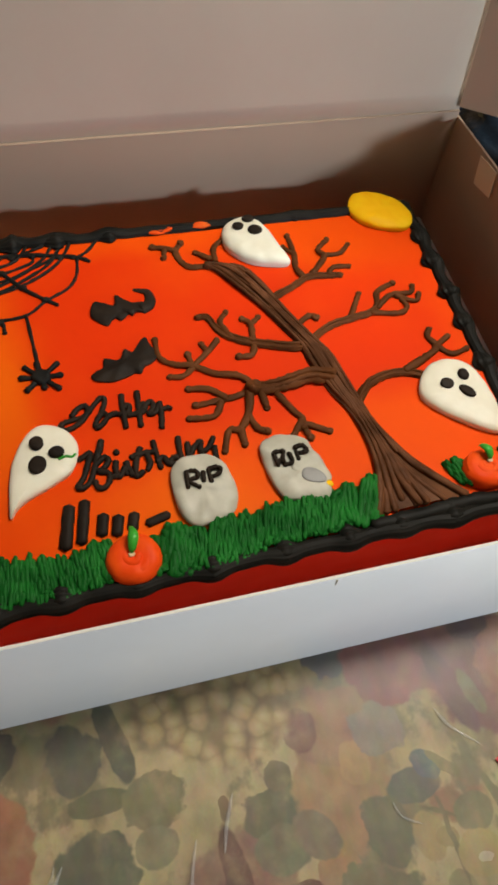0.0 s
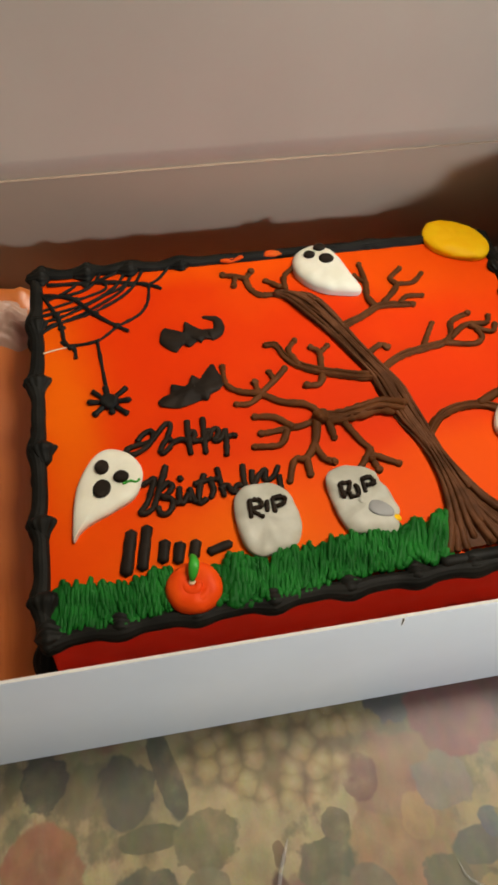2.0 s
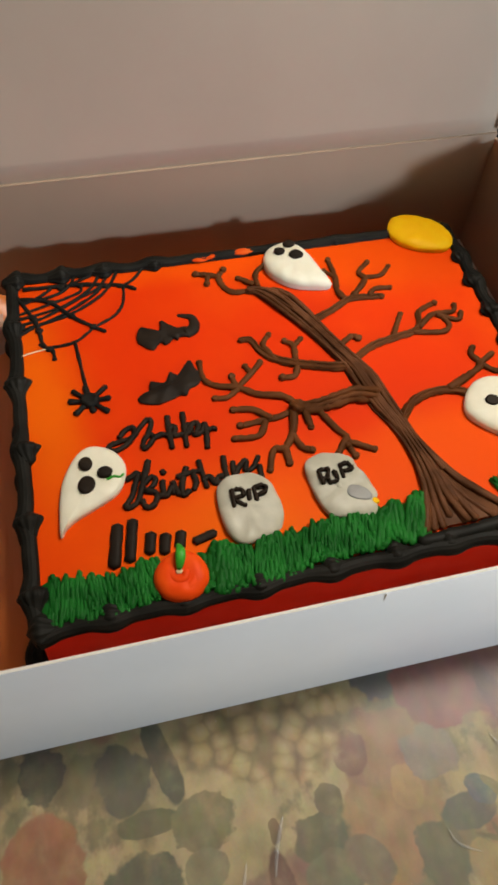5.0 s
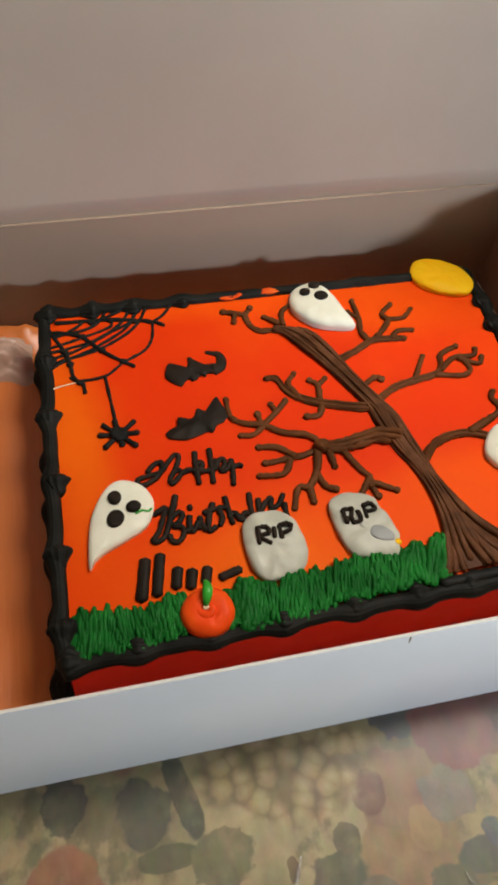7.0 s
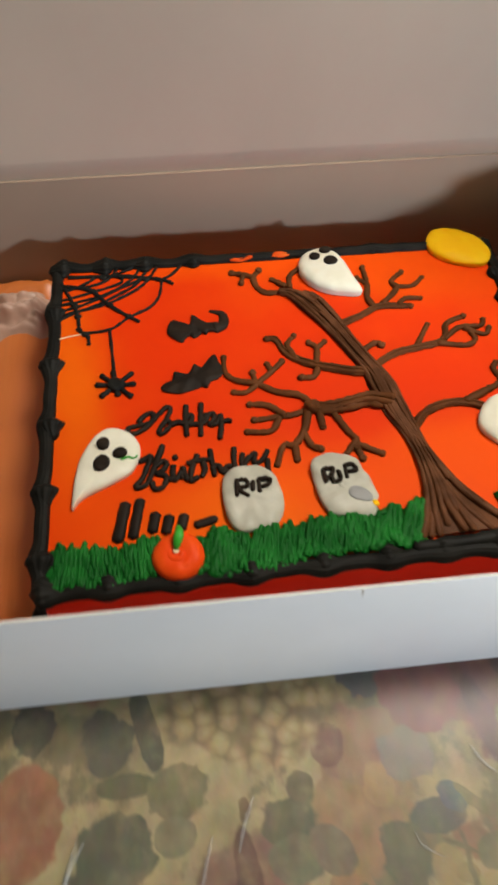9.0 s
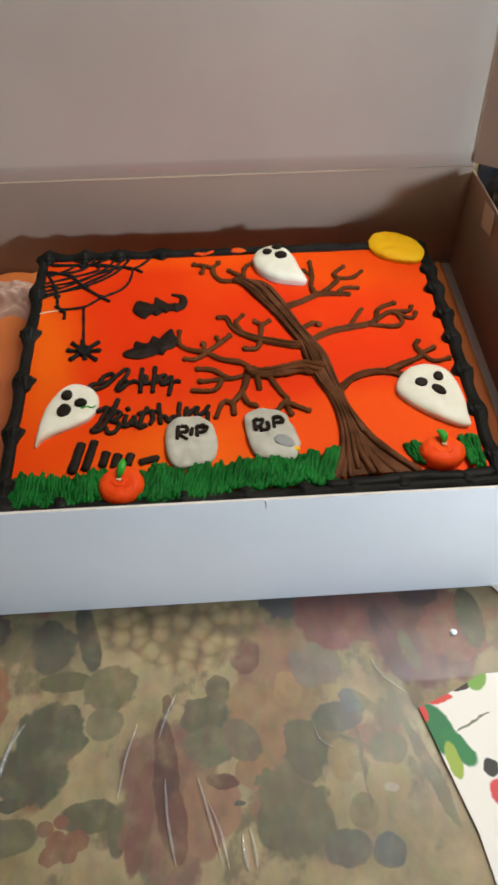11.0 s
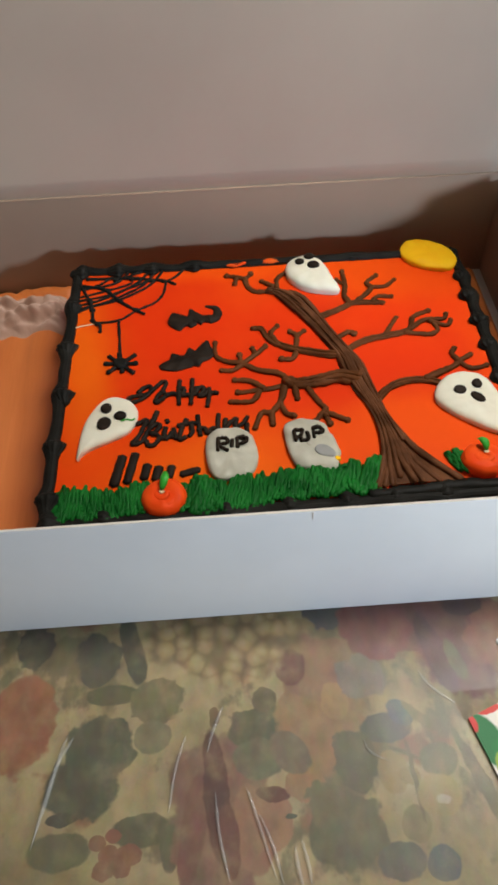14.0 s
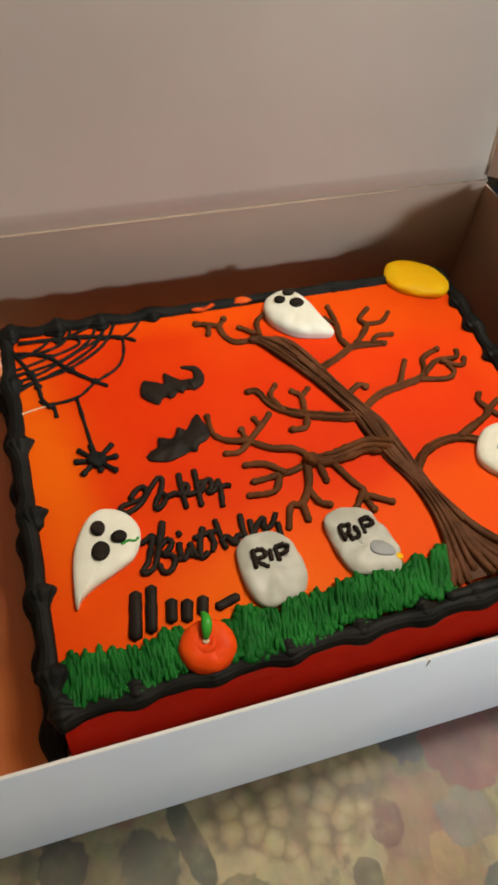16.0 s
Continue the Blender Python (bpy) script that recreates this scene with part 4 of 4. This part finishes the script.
limb([(19, 28), (14, 17), (3, 17)], 3.8, 3.2)
# right limb
limb([(66, 23), (86, 35), (107, 40), (127, 44), (136, 52), (141, 66), (158, 73)], 5.5, 3)
limb([(107, 40), (115, 53), (124, 67)], 3.2, 2.8)
limb([(135, 48), (151, 60), (170, 60), (175, 68)], 3.2, 2.8)
limb([(155, 59), (171, 50), (177, 57)], 3.2, 2.8)
limb([(127, 44), (151, 39), (161, 44), (160, 53)], 3.2, 2.8)
limb([(57, 39), (72, 49), (78, 46)], 3.6, 3.4)
# big left limb and its twigs
limb([(73, -18), (55, -12), (36, -15), (19, -17), (7, -15)], 12, 7)
limb([(70, -9), (53, -8), (30, -17)], 6, 4)
limb([(7, -15), (-8, -20), (-19, -21), (-41, -23)], 5, 3.2)
limb([(-16, -21), (-28, -10), (-43, -7)], 3.6, 3.2)
limb([(-21, -23), (-29, -35), (-48, -34)], 3.6, 3)
limb([(9, -14), (-1, -2), (-20, 4), (-35, 14), (-51, 19), (-60, 28), (-60, 46)], 4, 2.8)
limb([(-36, 14), (-37, 26)], 3.2, 3.2)
limb([(-35, 14), (-21, 26), (-11, 36)], 3.2, 3)
limb([(-21, 26), (-24, 35)], 3, 2.8)
limb([(-35, 13), (-45, 6), (-55, 7)], 3.2, 2.8)
limb([(3, -18), (-2, -36), (-12, -50), (-21, -50), (-28, -67)], 4.6, 2.8)
limb([(-12, -50), (-12, -64)], 3.4, 3)
limb([(-3, -40), (1, -52), (8, -56)], 3.4, 3.2)
limb([(12, -19), (13, -35)], 3.8, 3)
limb([(24, -23), (32, -41), (37, -49), (36, -58)], 3.6, 3.2)
limb([(37, -51), (26, -64)], 3.4, 3.2)
limb([(36, -57), (39, -68)], 3.4, 3.2)
limb([(37, -54), (55, -65)], 3.4, 3)
# lower right limb
limb([(84, -46), (96, -31), (112, -23), (133, -22), (153, -31)], 6, 4.4)
limb([(134, -21), (152, -13), (166, -6), (171, -1), (167, 10), (171, 17)], 4.4, 3)
limb([(168, -2), (184, 7)], 3.4, 3)
limb([(171, -1), (181, -11), (196, -8)], 3.4, 3)

# bats, spider and web


def bat(outline, hook=()):
    """Flat black wings with ragged tips; hook: a curled wing tip."""
    bm = bmesh.new()
    dome(bm, outline, 0.0030, 0.0, 96, 0.30, 0.6, outline[0][1], 7, True)
    if hook:
        piped(bm, hook, 6.6, 1.6, 0.10, 12, 0.45, 0.04)
    return part("bat", bm, LETTER, cake, "black piped bat")


bat([(-107, 78), (-104, 90), (-100, 93), (-96, 90), (-91, 86), (-87, 85), (-85, 90), (-85, 97), (-82, 97), (-78, 92), (-73, 88), (-67, 87), (-62, 85), (-61, 80), (-64, 76), (-67, 77), (-71, 77), (-73, 73), (-76, 77), (-80, 72), (-84, 70), (-87, 74), (-91, 71), (-94, 66), (-99, 69), (-103, 73)],
    [(-65, 81), (-59, 83), (-56, 89), (-57, 97), (-62, 100), (-68, 102)])
bat([(-115, 19), (-110, 23), (-104, 24), (-103, 33), (-98, 32), (-94, 30), (-89, 32), (-86, 40), (-82, 37), (-77, 35), (-73, 38), (-71, 48), (-67, 49), (-65, 39), (-61, 34), (-61, 29), (-66, 23), (-73, 21), (-76, 14), (-81, 16), (-85, 14), (-92, 12), (-99, 10), (-107, 12), (-113, 14)])


def web_thread(pts, r):
    bm = bmesh.new()
    piped(bm, pts, r * 0.84, r * 0.78, 0.5, 7, 0.85, 0.20)
    return part("web_thread", bm, BLACK, cake)



web_thread([(-195, 157), (-146, 154), (-112, 147), (-99, 140)], 2.3)
web_thread([(-198, 145), (-175, 138), (-157, 117), (-140, 102), (-131, 95)], 2.3)
web_thread([(-202, 150), (-189, 121), (-185, 105), (-183, 90), (-176, 82), (-175, 72)], 2.3)
web_thread([(-89, 166), (-99, 153), (-109, 146)], 1.7)
web_thread([(-109, 146), (-112, 126), (-121, 112), (-140, 101), (-157, 88), (-179, 86), (-186, 91)], 1.7)
web_thread([(-113, 165), (-122, 147), (-136, 133), (-161, 119), (-184, 113), (-205, 108)], 1.7)
web_thread([(-120, 163), (-132, 147), (-147, 139), (-171, 125), (-190, 117), (-205, 115)], 1.7)
web_thread([(-146, 153), (-148, 145), (-172, 136), (-195, 129), (-204, 127)], 1.7)
web_thread([(-127, 150), (-138, 138), (-165, 121), (-190, 110), (-205, 101)], 1.7)
web_thread([(-136, 164), (-148, 159), (-158, 154)], 1.7)
web_thread([(-171, 155), (-180, 147), (-197, 139)], 1.7)
web_thread([(-157, 88), (-155, 62), (-153, 35)], 1.9)
web_thread([(-150, 165), (-160, 150), (-178, 143), (-200, 142)], 1.7)
web_thread([(-128, 165), (-140, 146), (-166, 130), (-204, 121)], 1.7)
for x, y in ((-140, 102), (-157, 118), (-112, 147), (-146, 153), (-185, 106), (-172, 137), (-189, 121), (-125, 149), (-163, 153), (-178, 84)):
    knot = bmesh.new()
    dome(knot, [(x + 3.4 * math.cos(q), y + 2.6 * math.sin(q)) for q in range(6)], 0.0026, 0.0, 12, 0.3, 0.6, x)
    part("web_knot", knot, BLACK, cake)
spider_bm = bmesh.new()
dome(spider_bm, [(-159, 24), (-156, 30), (-151, 31), (-145, 27), (-145, 21), (-151, 17), (-156, 19)], 0.0055, 0, 24, 0.15, 0.5)
spider = part("spider", spider_bm, BLACK, cake, "black piped spider")


def spider_leg(pts):
    bm = bmesh.new()
    piped(bm, pts, 1.9, 2.6, 0.5, 8, 0.8, 0.12)
    return part("leg", bm, BLACK, spider)



spider_leg([(-152, 24), (-168, 26)])
spider_leg([(-152, 24), (-164, 36)])
spider_leg([(-152, 24), (-154, 39)])
spider_leg([(-152, 24), (-138, 36)])
spider_leg([(-152, 24), (-136, 24)])
spider_leg([(-152, 24), (-139, 11)])
spider_leg([(-152, 24), (-150, 13)])
spider_leg([(-152, 24), (-164, 13)])

# the greeting, piped by hand; the third line stays plain bars
words = {word: empty("lettering_" + word, (x, MID, TOP)) for word, x in (("happy", -0.10), ("birthday", -0.085))}
for word, ob in words.items():
    ob.parent, ob.matrix_parent_inverse = cake, Matrix.Translation(-cake.location)
    ob["label"] = "black piped word " + word.title()


def letter(pts, word):
    bm = bmesh.new()
    piped(bm, pts, 2.35, 2.2, 0.55, 10, 0.8, 0.12)
    return part("stroke", bm, LETTER, words[word])


letter([(-134, -16), (-129, -10), (-123, -8), (-122, -14), (-128, -22), (-138, -27), (-143, -25), (-141, -21), (-133, -19), (-124, -17), (-117, -9), (-111, -3), (-108, -6), (-112, -16), (-117, -24), (-117, -29), (-113, -27), (-108, -21)], 'happy')
letter([(-108, -21), (-102, -19), (-97, -21)], 'happy')
letter([(-95, -3), (-96, -17), (-96, -33)], 'happy')
letter([(-93, -22), (-89, -22), (-85, -22)], 'happy')
letter([(-83, -2), (-84, -18), (-85, -34)], 'happy')
letter([(-83, -21), (-78, -15), (-74, -13), (-73, -18), (-77, -24), (-72, -23), (-68, -16)], 'happy')
letter([(-68, -15), (-68, -25), (-70, -38)], 'happy')
letter([(-68, -22), (-63, -21), (-60, -22)], 'happy')
letter([(-97, -16), (-92, -13), (-91, -17), (-94, -21), (-97, -22)], 'happy')
letter([(-84, -15), (-80, -14), (-79, -18), (-81, -21), (-84, -22)], 'happy')
letter([(-115, -21), (-111, -17), (-109, -19)], 'happy')
letter([(-134, -54), (-130, -52), (-125, -50), (-128, -59), (-132, -69), (-137, -75), (-134, -77), (-128, -73), (-123, -61), (-117, -46), (-116, -41), (-118, -46), (-122, -56), (-123, -65)], 'birthday')
letter([(-122, -60), (-116, -55), (-113, -58), (-116, -63), (-121, -66), (-115, -68), (-114, -73), (-118, -79), (-123, -79), (-125, -73)], 'birthday')
letter([(-114, -72), (-109, -72)], 'birthday')
letter([(-108, -60), (-109, -68), (-107, -73), (-102, -66), (-102, -72)], 'birthday')
letter([(-107, -51), (-106, -54)], 'birthday')
letter([(-101, -62), (-100, -67), (-98, -74)], 'birthday')
letter([(-89, -52), (-93, -61), (-95, -69), (-95, -75), (-90, -72)], 'birthday')
letter([(-97, -59), (-88, -57), (-79, -57)], 'birthday')
letter([(-85, -59), (-84, -66), (-87, -72)], 'birthday')
letter([(-79, -48), (-78, -61), (-77, -72)], 'birthday')
letter([(-79, -66), (-74, -63), (-71, -69), (-68, -69)], 'birthday')
letter([(-60, -48), (-61, -59), (-61, -70)], 'birthday')
letter([(-63, -65), (-67, -65), (-70, -69), (-66, -70)], 'birthday')
letter([(-54, -54), (-55, -61), (-55, -68)], 'birthday')
letter([(-55, -66), (-49, -58), (-44, -55), (-46, -63), (-44, -64)], 'birthday')
letter([(-44, -64), (-39, -61), (-34, -53)], 'birthday')
letter([(-35, -61), (-36, -74), (-36, -83), (-35, -86)], 'birthday')


def bar(pts, r):
    bm = bmesh.new()
    piped(bm, pts, r, r, 0.3, 10, 0.6, 0.06)
    return part("plain_bar", bm, LETTER, cake, "black piped bar")


bar([(-145, -90), (-151, -120)], 4.4)
bar([(-134, -88), (-140, -118)], 4.0)
bar([(-123, -101), (-126, -115)], 4.0)
bar([(-113, -104), (-116, -117)], 4.0)
bar([(-102, -104), (-105, -115)], 4.0)
bar([(-94, -113), (-79, -109)], 3.4)

# ghosts, moon, gravestones, pumpkins
ghost_outline1 = [(-184, -91), (-183, -71), (-180, -52), (-172, -34), (-162, -23), (-151, -22), (-141, -28), (-134, -39), (-134, -51), (-141, -64), (-155, -72), (-172, -80), (-180, -86)]
eyes1 = [(-161, -38), (-148, -48), (-162, -56)]
ghost_outline2 = [(72, 109), (54, 110), (36, 117), (22, 133), (20, 150), (28, 163), (42, 168), (56, 162), (64, 145), (68, 127)]
eyes2 = [(35, 153), (46, 161), (49, 146)]
ghost_outline3 = [(194, -92), (181, -90), (162, -77), (144, -60), (138, -47), (144, -32), (156, -21), (170, -18), (184, -22), (193, -37), (196, -60), (195, -78)]
eyes3 = [(160, -44), (177, -38), (174, -54)]


def ghost(outline, eyes, sizes, height, smear=None):
    bm = bmesh.new()
    dome(bm, outline, height, 0.0, 64, 0.05, 0.45, outline[0][0])
    ob = part("ghost", bm, WHITE, cake, "white icing ghost with black eyes")
    for (x, y), (rx, ry, turn) in zip(eyes, sizes):
        bm = bmesh.new()
        ca, sa = math.cos(radians(turn)), math.sin(radians(turn))
        ring = [(x + rx * math.cos(q) * ca - ry * math.sin(q) * sa, y + rx * math.cos(q) * sa + ry * math.sin(q) * ca) for q in (k * math.pi / 5 for k in range(10))]
        dome(bm, ring, 0.0028, height * 0.955, 24, 0.2, 0.5, x)
        part("eye", bm, LETTER, ob, "black icing dot")
    if smear:
        bm = bmesh.new()
        piped(bm, smear, 1.1, 0.9, 0.5 + height * 1000 * 0.86, 6, 0.6)
        part("smear", bm, LEAF, ob, "thin green smear")
    return ob


ghost(ghost_outline1, eyes1, ((5.0, 6.0, 0), (5.6, 4.8, 10), (6.2, 7.2, -20)), 0.0070, [(-147, -54), (-142, -52), (-138, -53), (-135, -51)])
ghost(ghost_outline2, eyes2, ((5.0, 4.6, 0), (5.5, 4.0, 0), (6.6, 5.6, 0)), 0.0105)
ghost(ghost_outline3, eyes3, ((5.6, 5.0, 0), (4.6, 5.2, 0), (4.4, 7.4, 38)), 0.0085)

MOON = [(148, 170), (157, 185), (172, 188), (188, 181), (202, 167), (205, 151), (199, 138), (186, 135), (166, 142), (152, 154)]
moon_bm = bmesh.new()
dome(moon_bm, MOON, 0.0075, 0.0, 64, 0.10, 0.5, 4.0)
moon = part("moon", moon_bm, YELLOW, cake, "yellow icing moon at the corner")
ring_bm = bmesh.new()
piped(ring_bm, [(160, 170), (172, 177), (188, 170), (196, 156), (188, 146), (172, 150), (164, 160)], 3.4, 3.0, 1.75, 10, 0.30)
part("moon_swirl", ring_bm, YELLOW, moon)

TOMB_A = [(-72, -84), (-69, -74), (-60, -68), (-47, -68), (-36, -73), (-30, -85), (-28, -102), (-32, -115), (-40, -120), (-51, -122), (-61, -123), (-69, -114), (-72, -100)]
TOMB_B = [(-3, -75), (1, -66), (10, -63), (22, -64), (33, -70), (37, -81), (41, -93), (43, -104), (39, -111), (40, -114), (38, -119), (33, -121), (22, -118), (9, -116), (3, -110), (-1, -96)]


def gravestone(outline, folds, seed):
    bm = bmesh.new()
    dome(bm, outline, 0.0075, 0.0, 64, 0.16, 0.5, seed)
    for pts, r in folds:
        piped(bm, pts, r, r * 0.5, 5.8 / r, 8, 0.45, 0.1)
    return part("gravestone", bm, GREY, cake, "grey icing gravestone")


stones = {1: gravestone(TOMB_A, (([(-50, -95), (-46, -106), (-44, -118)], 2.6), ([(-36, -92), (-38, -104), (-33, -113)], 2.6), ([(-50, -112), (-44, -119), (-36, -117)], 2.2)), 2.0),
          2: gravestone(TOMB_B, (([(17, -92), (20, -100), (14, -110), (24, -116), (36, -118)], 3.0), ([(24, -93), (34, -97), (40, -105)], 2.2), ([(20, -98), (24, -108), (36, -112)], 2.4)), 7.0)}
# shade of a dent, painted as a low pat of darker grey
hole_bm = bmesh.new()
dome(hole_bm, [(21, -99), (25, -95), (32, -97), (38, -104), (36, -109), (28, -108), (22, -104)], 0.0016, 0.0068, 24, 0.1, 0.4)
part("dent", hole_bm, DENT_SHADE, stones[2], "smooth darker grey pat that paints a dent's shade")
crumb_bm = bmesh.new()
dome(crumb_bm, [(38, -108), (41, -108), (42, -112), (40, -113), (37, -112)], 0.002, 0.005, 12, 0.3, 0.5)
part("smudge", crumb_bm, YELLOW, stones[2], "small yellow smudge")


def carve(pts, stone):
    bm = bmesh.new()
    piped(bm, pts, 1.85, 1.7, 4.7, 8, 0.9, 0.12)
    return part("letter_stroke", bm, LETTER, stones[stone], "black piped stroke of the word RIP")



carve([(-61, -82), (-62, -95)], 1)
carve([(-61, -82), (-54, -83), (-54, -88), (-61, -89), (-54, -96)], 1)
carve([(-49, -84), (-50, -92)], 1)
carve([(-45, -83), (-45, -94)], 1)
carve([(-45, -83), (-37, -83), (-38, -88), (-44, -89)], 1)
carve([(5, -79), (6, -90)], 2)
carve([(5, -79), (12, -79), (10, -85), (5, -86)], 2)
carve([(10, -86), (11, -91)], 2)
carve([(16, -81), (17, -89), (11, -90)], 2)
carve([(22, -78), (22, -88)], 2)
carve([(22, -78), (28, -77), (30, -82), (24, -83)], 2)


def pumpkin(x, y, rx, ry, height, leaf, seed):
    """A coiled mound of orange icing with a green stem."""
    bm = bmesh.new()
    dome(bm, [(x + rx * math.cos(q), y + ry * math.sin(q)) for q in (k * math.pi / 8 for k in range(16))], height, 0, 48, 0.06, 0.42, seed)
    coil = []
    for k in range(34):
        q, s = k * 0.37 + seed, 0.80 - 0.020 * k
        coil.append((x + rx * s * math.cos(q), y + ry * s * math.sin(q)))
    tube(bm, [on_cake(c, height * (0.74 + 0.0075 * k)) for k, c in enumerate(coil)], [0.0036 - 0.00003 * k for k in range(34)], 8, 0.5)
    ob = part("pumpkin", bm, PUMPKIN, cake, "orange icing pumpkin with a green stem")
    bm = bmesh.new()
    path = spline([(p[0], p[1]) for p in leaf], 12)
    tube(bm, [on_cake(q, height * 1.02 + 0.0016 + 0.004 * math.sin(math.pi * i / 11)) for i, q in enumerate(path)], [0.0006 + 0.0030 * math.sin(math.pi * min(1, (i + 1.5) / 13)) for i in range(12)], 8, 0.55)
    part("stem", bm, LEAF, ob, "bright green icing stem")
    bm = bmesh.new()
    dome(bm, [(leaf[0][0] + 2.4 * math.cos(k), leaf[0][1] - 1 + 1.8 * math.sin(k)) for k in range(6)], 0.0016, height * 0.98, 14, 0.2)
    part("stem_foot", bm, CREAM, ob, "pale dab at the stem")
    return ob


pumpkin(-108, -139, 18.5, 17.5, 0.0125, [(-109, -137), (-107, -131), (-106, -125), (-107, -119)], 0.6)
pumpkin(162, -122, 19.5, 15.5, 0.0125, [(163, -118), (162, -112), (159, -106)], 2.0)

GRASS_TOP = [(-194, -121), (-175, -123), (-159, -129), (-140, -125), (-125, -122), (-107, -124), (-88, -123), (-76, -122), (-65, -126), (-40, -122), (-15, -119), (10, -118), (34, -118), (61, -114), (75, -112)]
GRASS_BOTTOM = [(-198, -154), (-177, -156), (-159, -155), (-143, -154), (-126, -151), (-111, -152), (-93, -153), (-82, -155), (-71, -156), (-47, -155), (-23, -152), (1, -149), (26, -146), (51, -145), (66, -144)]


def grass_mesh(top, bottom, s0, s1, count, seed, width=1.25):
    """Zigzag strings of green icing, up and down across the strip, overlapping."""
    rnd = random.Random(seed)
    bm = bmesh.new()
    a, b = spline(top, 80), spline(bottom, 80)

    def across(u, h):
        i = min(1, max(0, u)) * 79
        j = min(78, int(i))
        p, q = a[j] + (a[j + 1] - a[j]) * (i - j), b[j] + (b[j + 1] - b[j]) * (i - j)
        return q + (p - q) * h

    k = 0
    step = (s1 - s0) / count
    while k < count:
        run = rnd.randint(2, 5)
        pts = []
        lean = rnd.uniform(-2.2, 1.2)
        for m in range(run):
            u = s0 + step * (k + m + 0.5)
            hi, lo = rnd.uniform(0.86, 1.12), rnd.uniform(-0.04, 0.22)
            up = [across(u + step * lean * h, h) + np.array((rnd.uniform(-0.7, 0.7), 0)) for h in (lo, 0.35, 0.65, hi)]
            pts += up if m % 2 == 0 else up[::-1]
        path = spline(pts, 7 * len(pts) // 2)
        z = rnd.uniform(0.0012, 0.0045)
        n = len(path)
        tube(bm, [on_cake(w, z + 0.0010 * math.sin(m * 0.9 + k)) for m, w in enumerate(path)], [width / 1000 * rnd.uniform(0.85, 1.2) for _ in path], 6)
        k += run - rnd.random() * 0.8
    return bm


def tagged_grass(bm):
    return tagged(part("grass", bm, GREEN, cake, "green piped icing grass"), kind="stuff")


tagged_grass(grass_mesh(GRASS_TOP, GRASS_BOTTOM, 0.0, 0.30, 54, 1, 1.6))
tagged_grass(grass_mesh(GRASS_TOP, GRASS_BOTTOM, 0.42, 0.56, 16, 2, 2.6))
tagged_grass(grass_mesh(GRASS_TOP, GRASS_BOTTOM, 0.56, 0.86, 58, 3, 1.65))
tagged_grass(grass_mesh(GRASS_TOP, GRASS_BOTTOM, 0.84, 1.0, 17, 4, 2.6))
tagged_grass(grass_mesh([(133, -112), (140, -108), (148, -112)], [(139, -128), (145, -131), (150, -132)], 0, 1, 14, 5, 1.6))
tagged_grass(grass_mesh([(180, -108), (188, -104), (196, -106)], [(184, -134), (190, -136), (196, -137)], 0, 1, 14, 6, 1.6))
pads = bmesh.new()
for u in range(0, 26):
    i = int(u / 25 * 79)
    p, q = spline(GRASS_TOP, 80)[i], spline(GRASS_BOTTOM, 80)[i]
    tube(pads, [on_cake(q + (p - q) * h, 0.0006) for h in (0.08, 0.4, 0.7, 0.9)], [0.0058] * 4, 8, 0.35)
part("grass_bed", pads, GREEN, cake, "green icing under the grass")
tagged(cake, "orange Halloween sheet cake with piped tree, ghosts and pumpkins", "cake")

# bare crumbs at the back edge, where the border is rubbed
for k, outline in enumerate(([(-44, 165), (-36, 168), (-26, 170), (-22, 166), (-30, 163), (-38, 162)], [(-8, 168), (0, 171), (10, 170), (16, 167), (8, 164), (-2, 165)])):
    rub = bmesh.new()
    dome(rub, outline, 0.0018, 0.0019, 30, 0.5, 0.4, k)
    part("rubbed_patch", rub, RUBBED, cake, "rubbed orange patch at the edge")
stick = bmesh.new()
piped(stick, [(-203, 80), (-192, 83), (-180, 85)], 0.8, 0.5, 1.0, 6)
part("scratch", stick, CREAM, cake, "thin yellowish scratch")

# ---- beside the box ----


def rumpled_bag():
    bm = bmesh.new()
    bmesh.ops.create_icosphere(bm, subdivisions=5, radius=1.0)
    for v in bm.verts:
        d = v.co.copy()
        r = 1 + 0.22 * noise.noise(d * 2.3) + 0.10 * noise.noise(d * 6.0)
        v.co = Vector((0.47 + d.x * 0.15 * r, 0.42 + d.y * 0.22 * r, max(DECK + 0.0012, DECK + 0.060 + d.z * 0.075 * r)))
    return bm


tagged(part("plastic_bag", rumpled_bag(), NAVY), "rumpled dark blue plastic bag lying on the table", "bag")
tagged(part("paper_sheet", sheet([(0.300, 0.20, DECK + 0.002), (0.300, 0.36, DECK + 0.002), (0.285, 0.335, 0.165), (0.285, 0.20, 0.175)], 0.0008), PAPER, smooth=False), "white paper leaning against the cake box", "paper")
tagged(part("paper_scrap", sheet([(0.196, -0.016, DECK + 0.0028), (0.208, -0.034, DECK + 0.0024), (0.26, -0.045, DECK + 0.0024), (0.27, -0.016, DECK + 0.0028)], 0.0007), CREAM_PAPER, smooth=False), "cream paper scrap by the foot of the box", "paper")
crumb = bmesh.new()
bmesh.ops.create_icosphere(crumb, subdivisions=2, radius=0.0028)
for v in crumb.verts:
    v.co = Vector((0.1575 + v.co.x * 1.1, -0.0600 + v.co.y, DECK + 0.0018 + max(v.co.z, -0.0008) * 0.6)) * 1 + Vector((0.0006 * noise.noise(v.co * 900), 0, 0))
tagged(part("white_crumb", crumb, PAPER), "small white crumb on the table cover", "crumb")
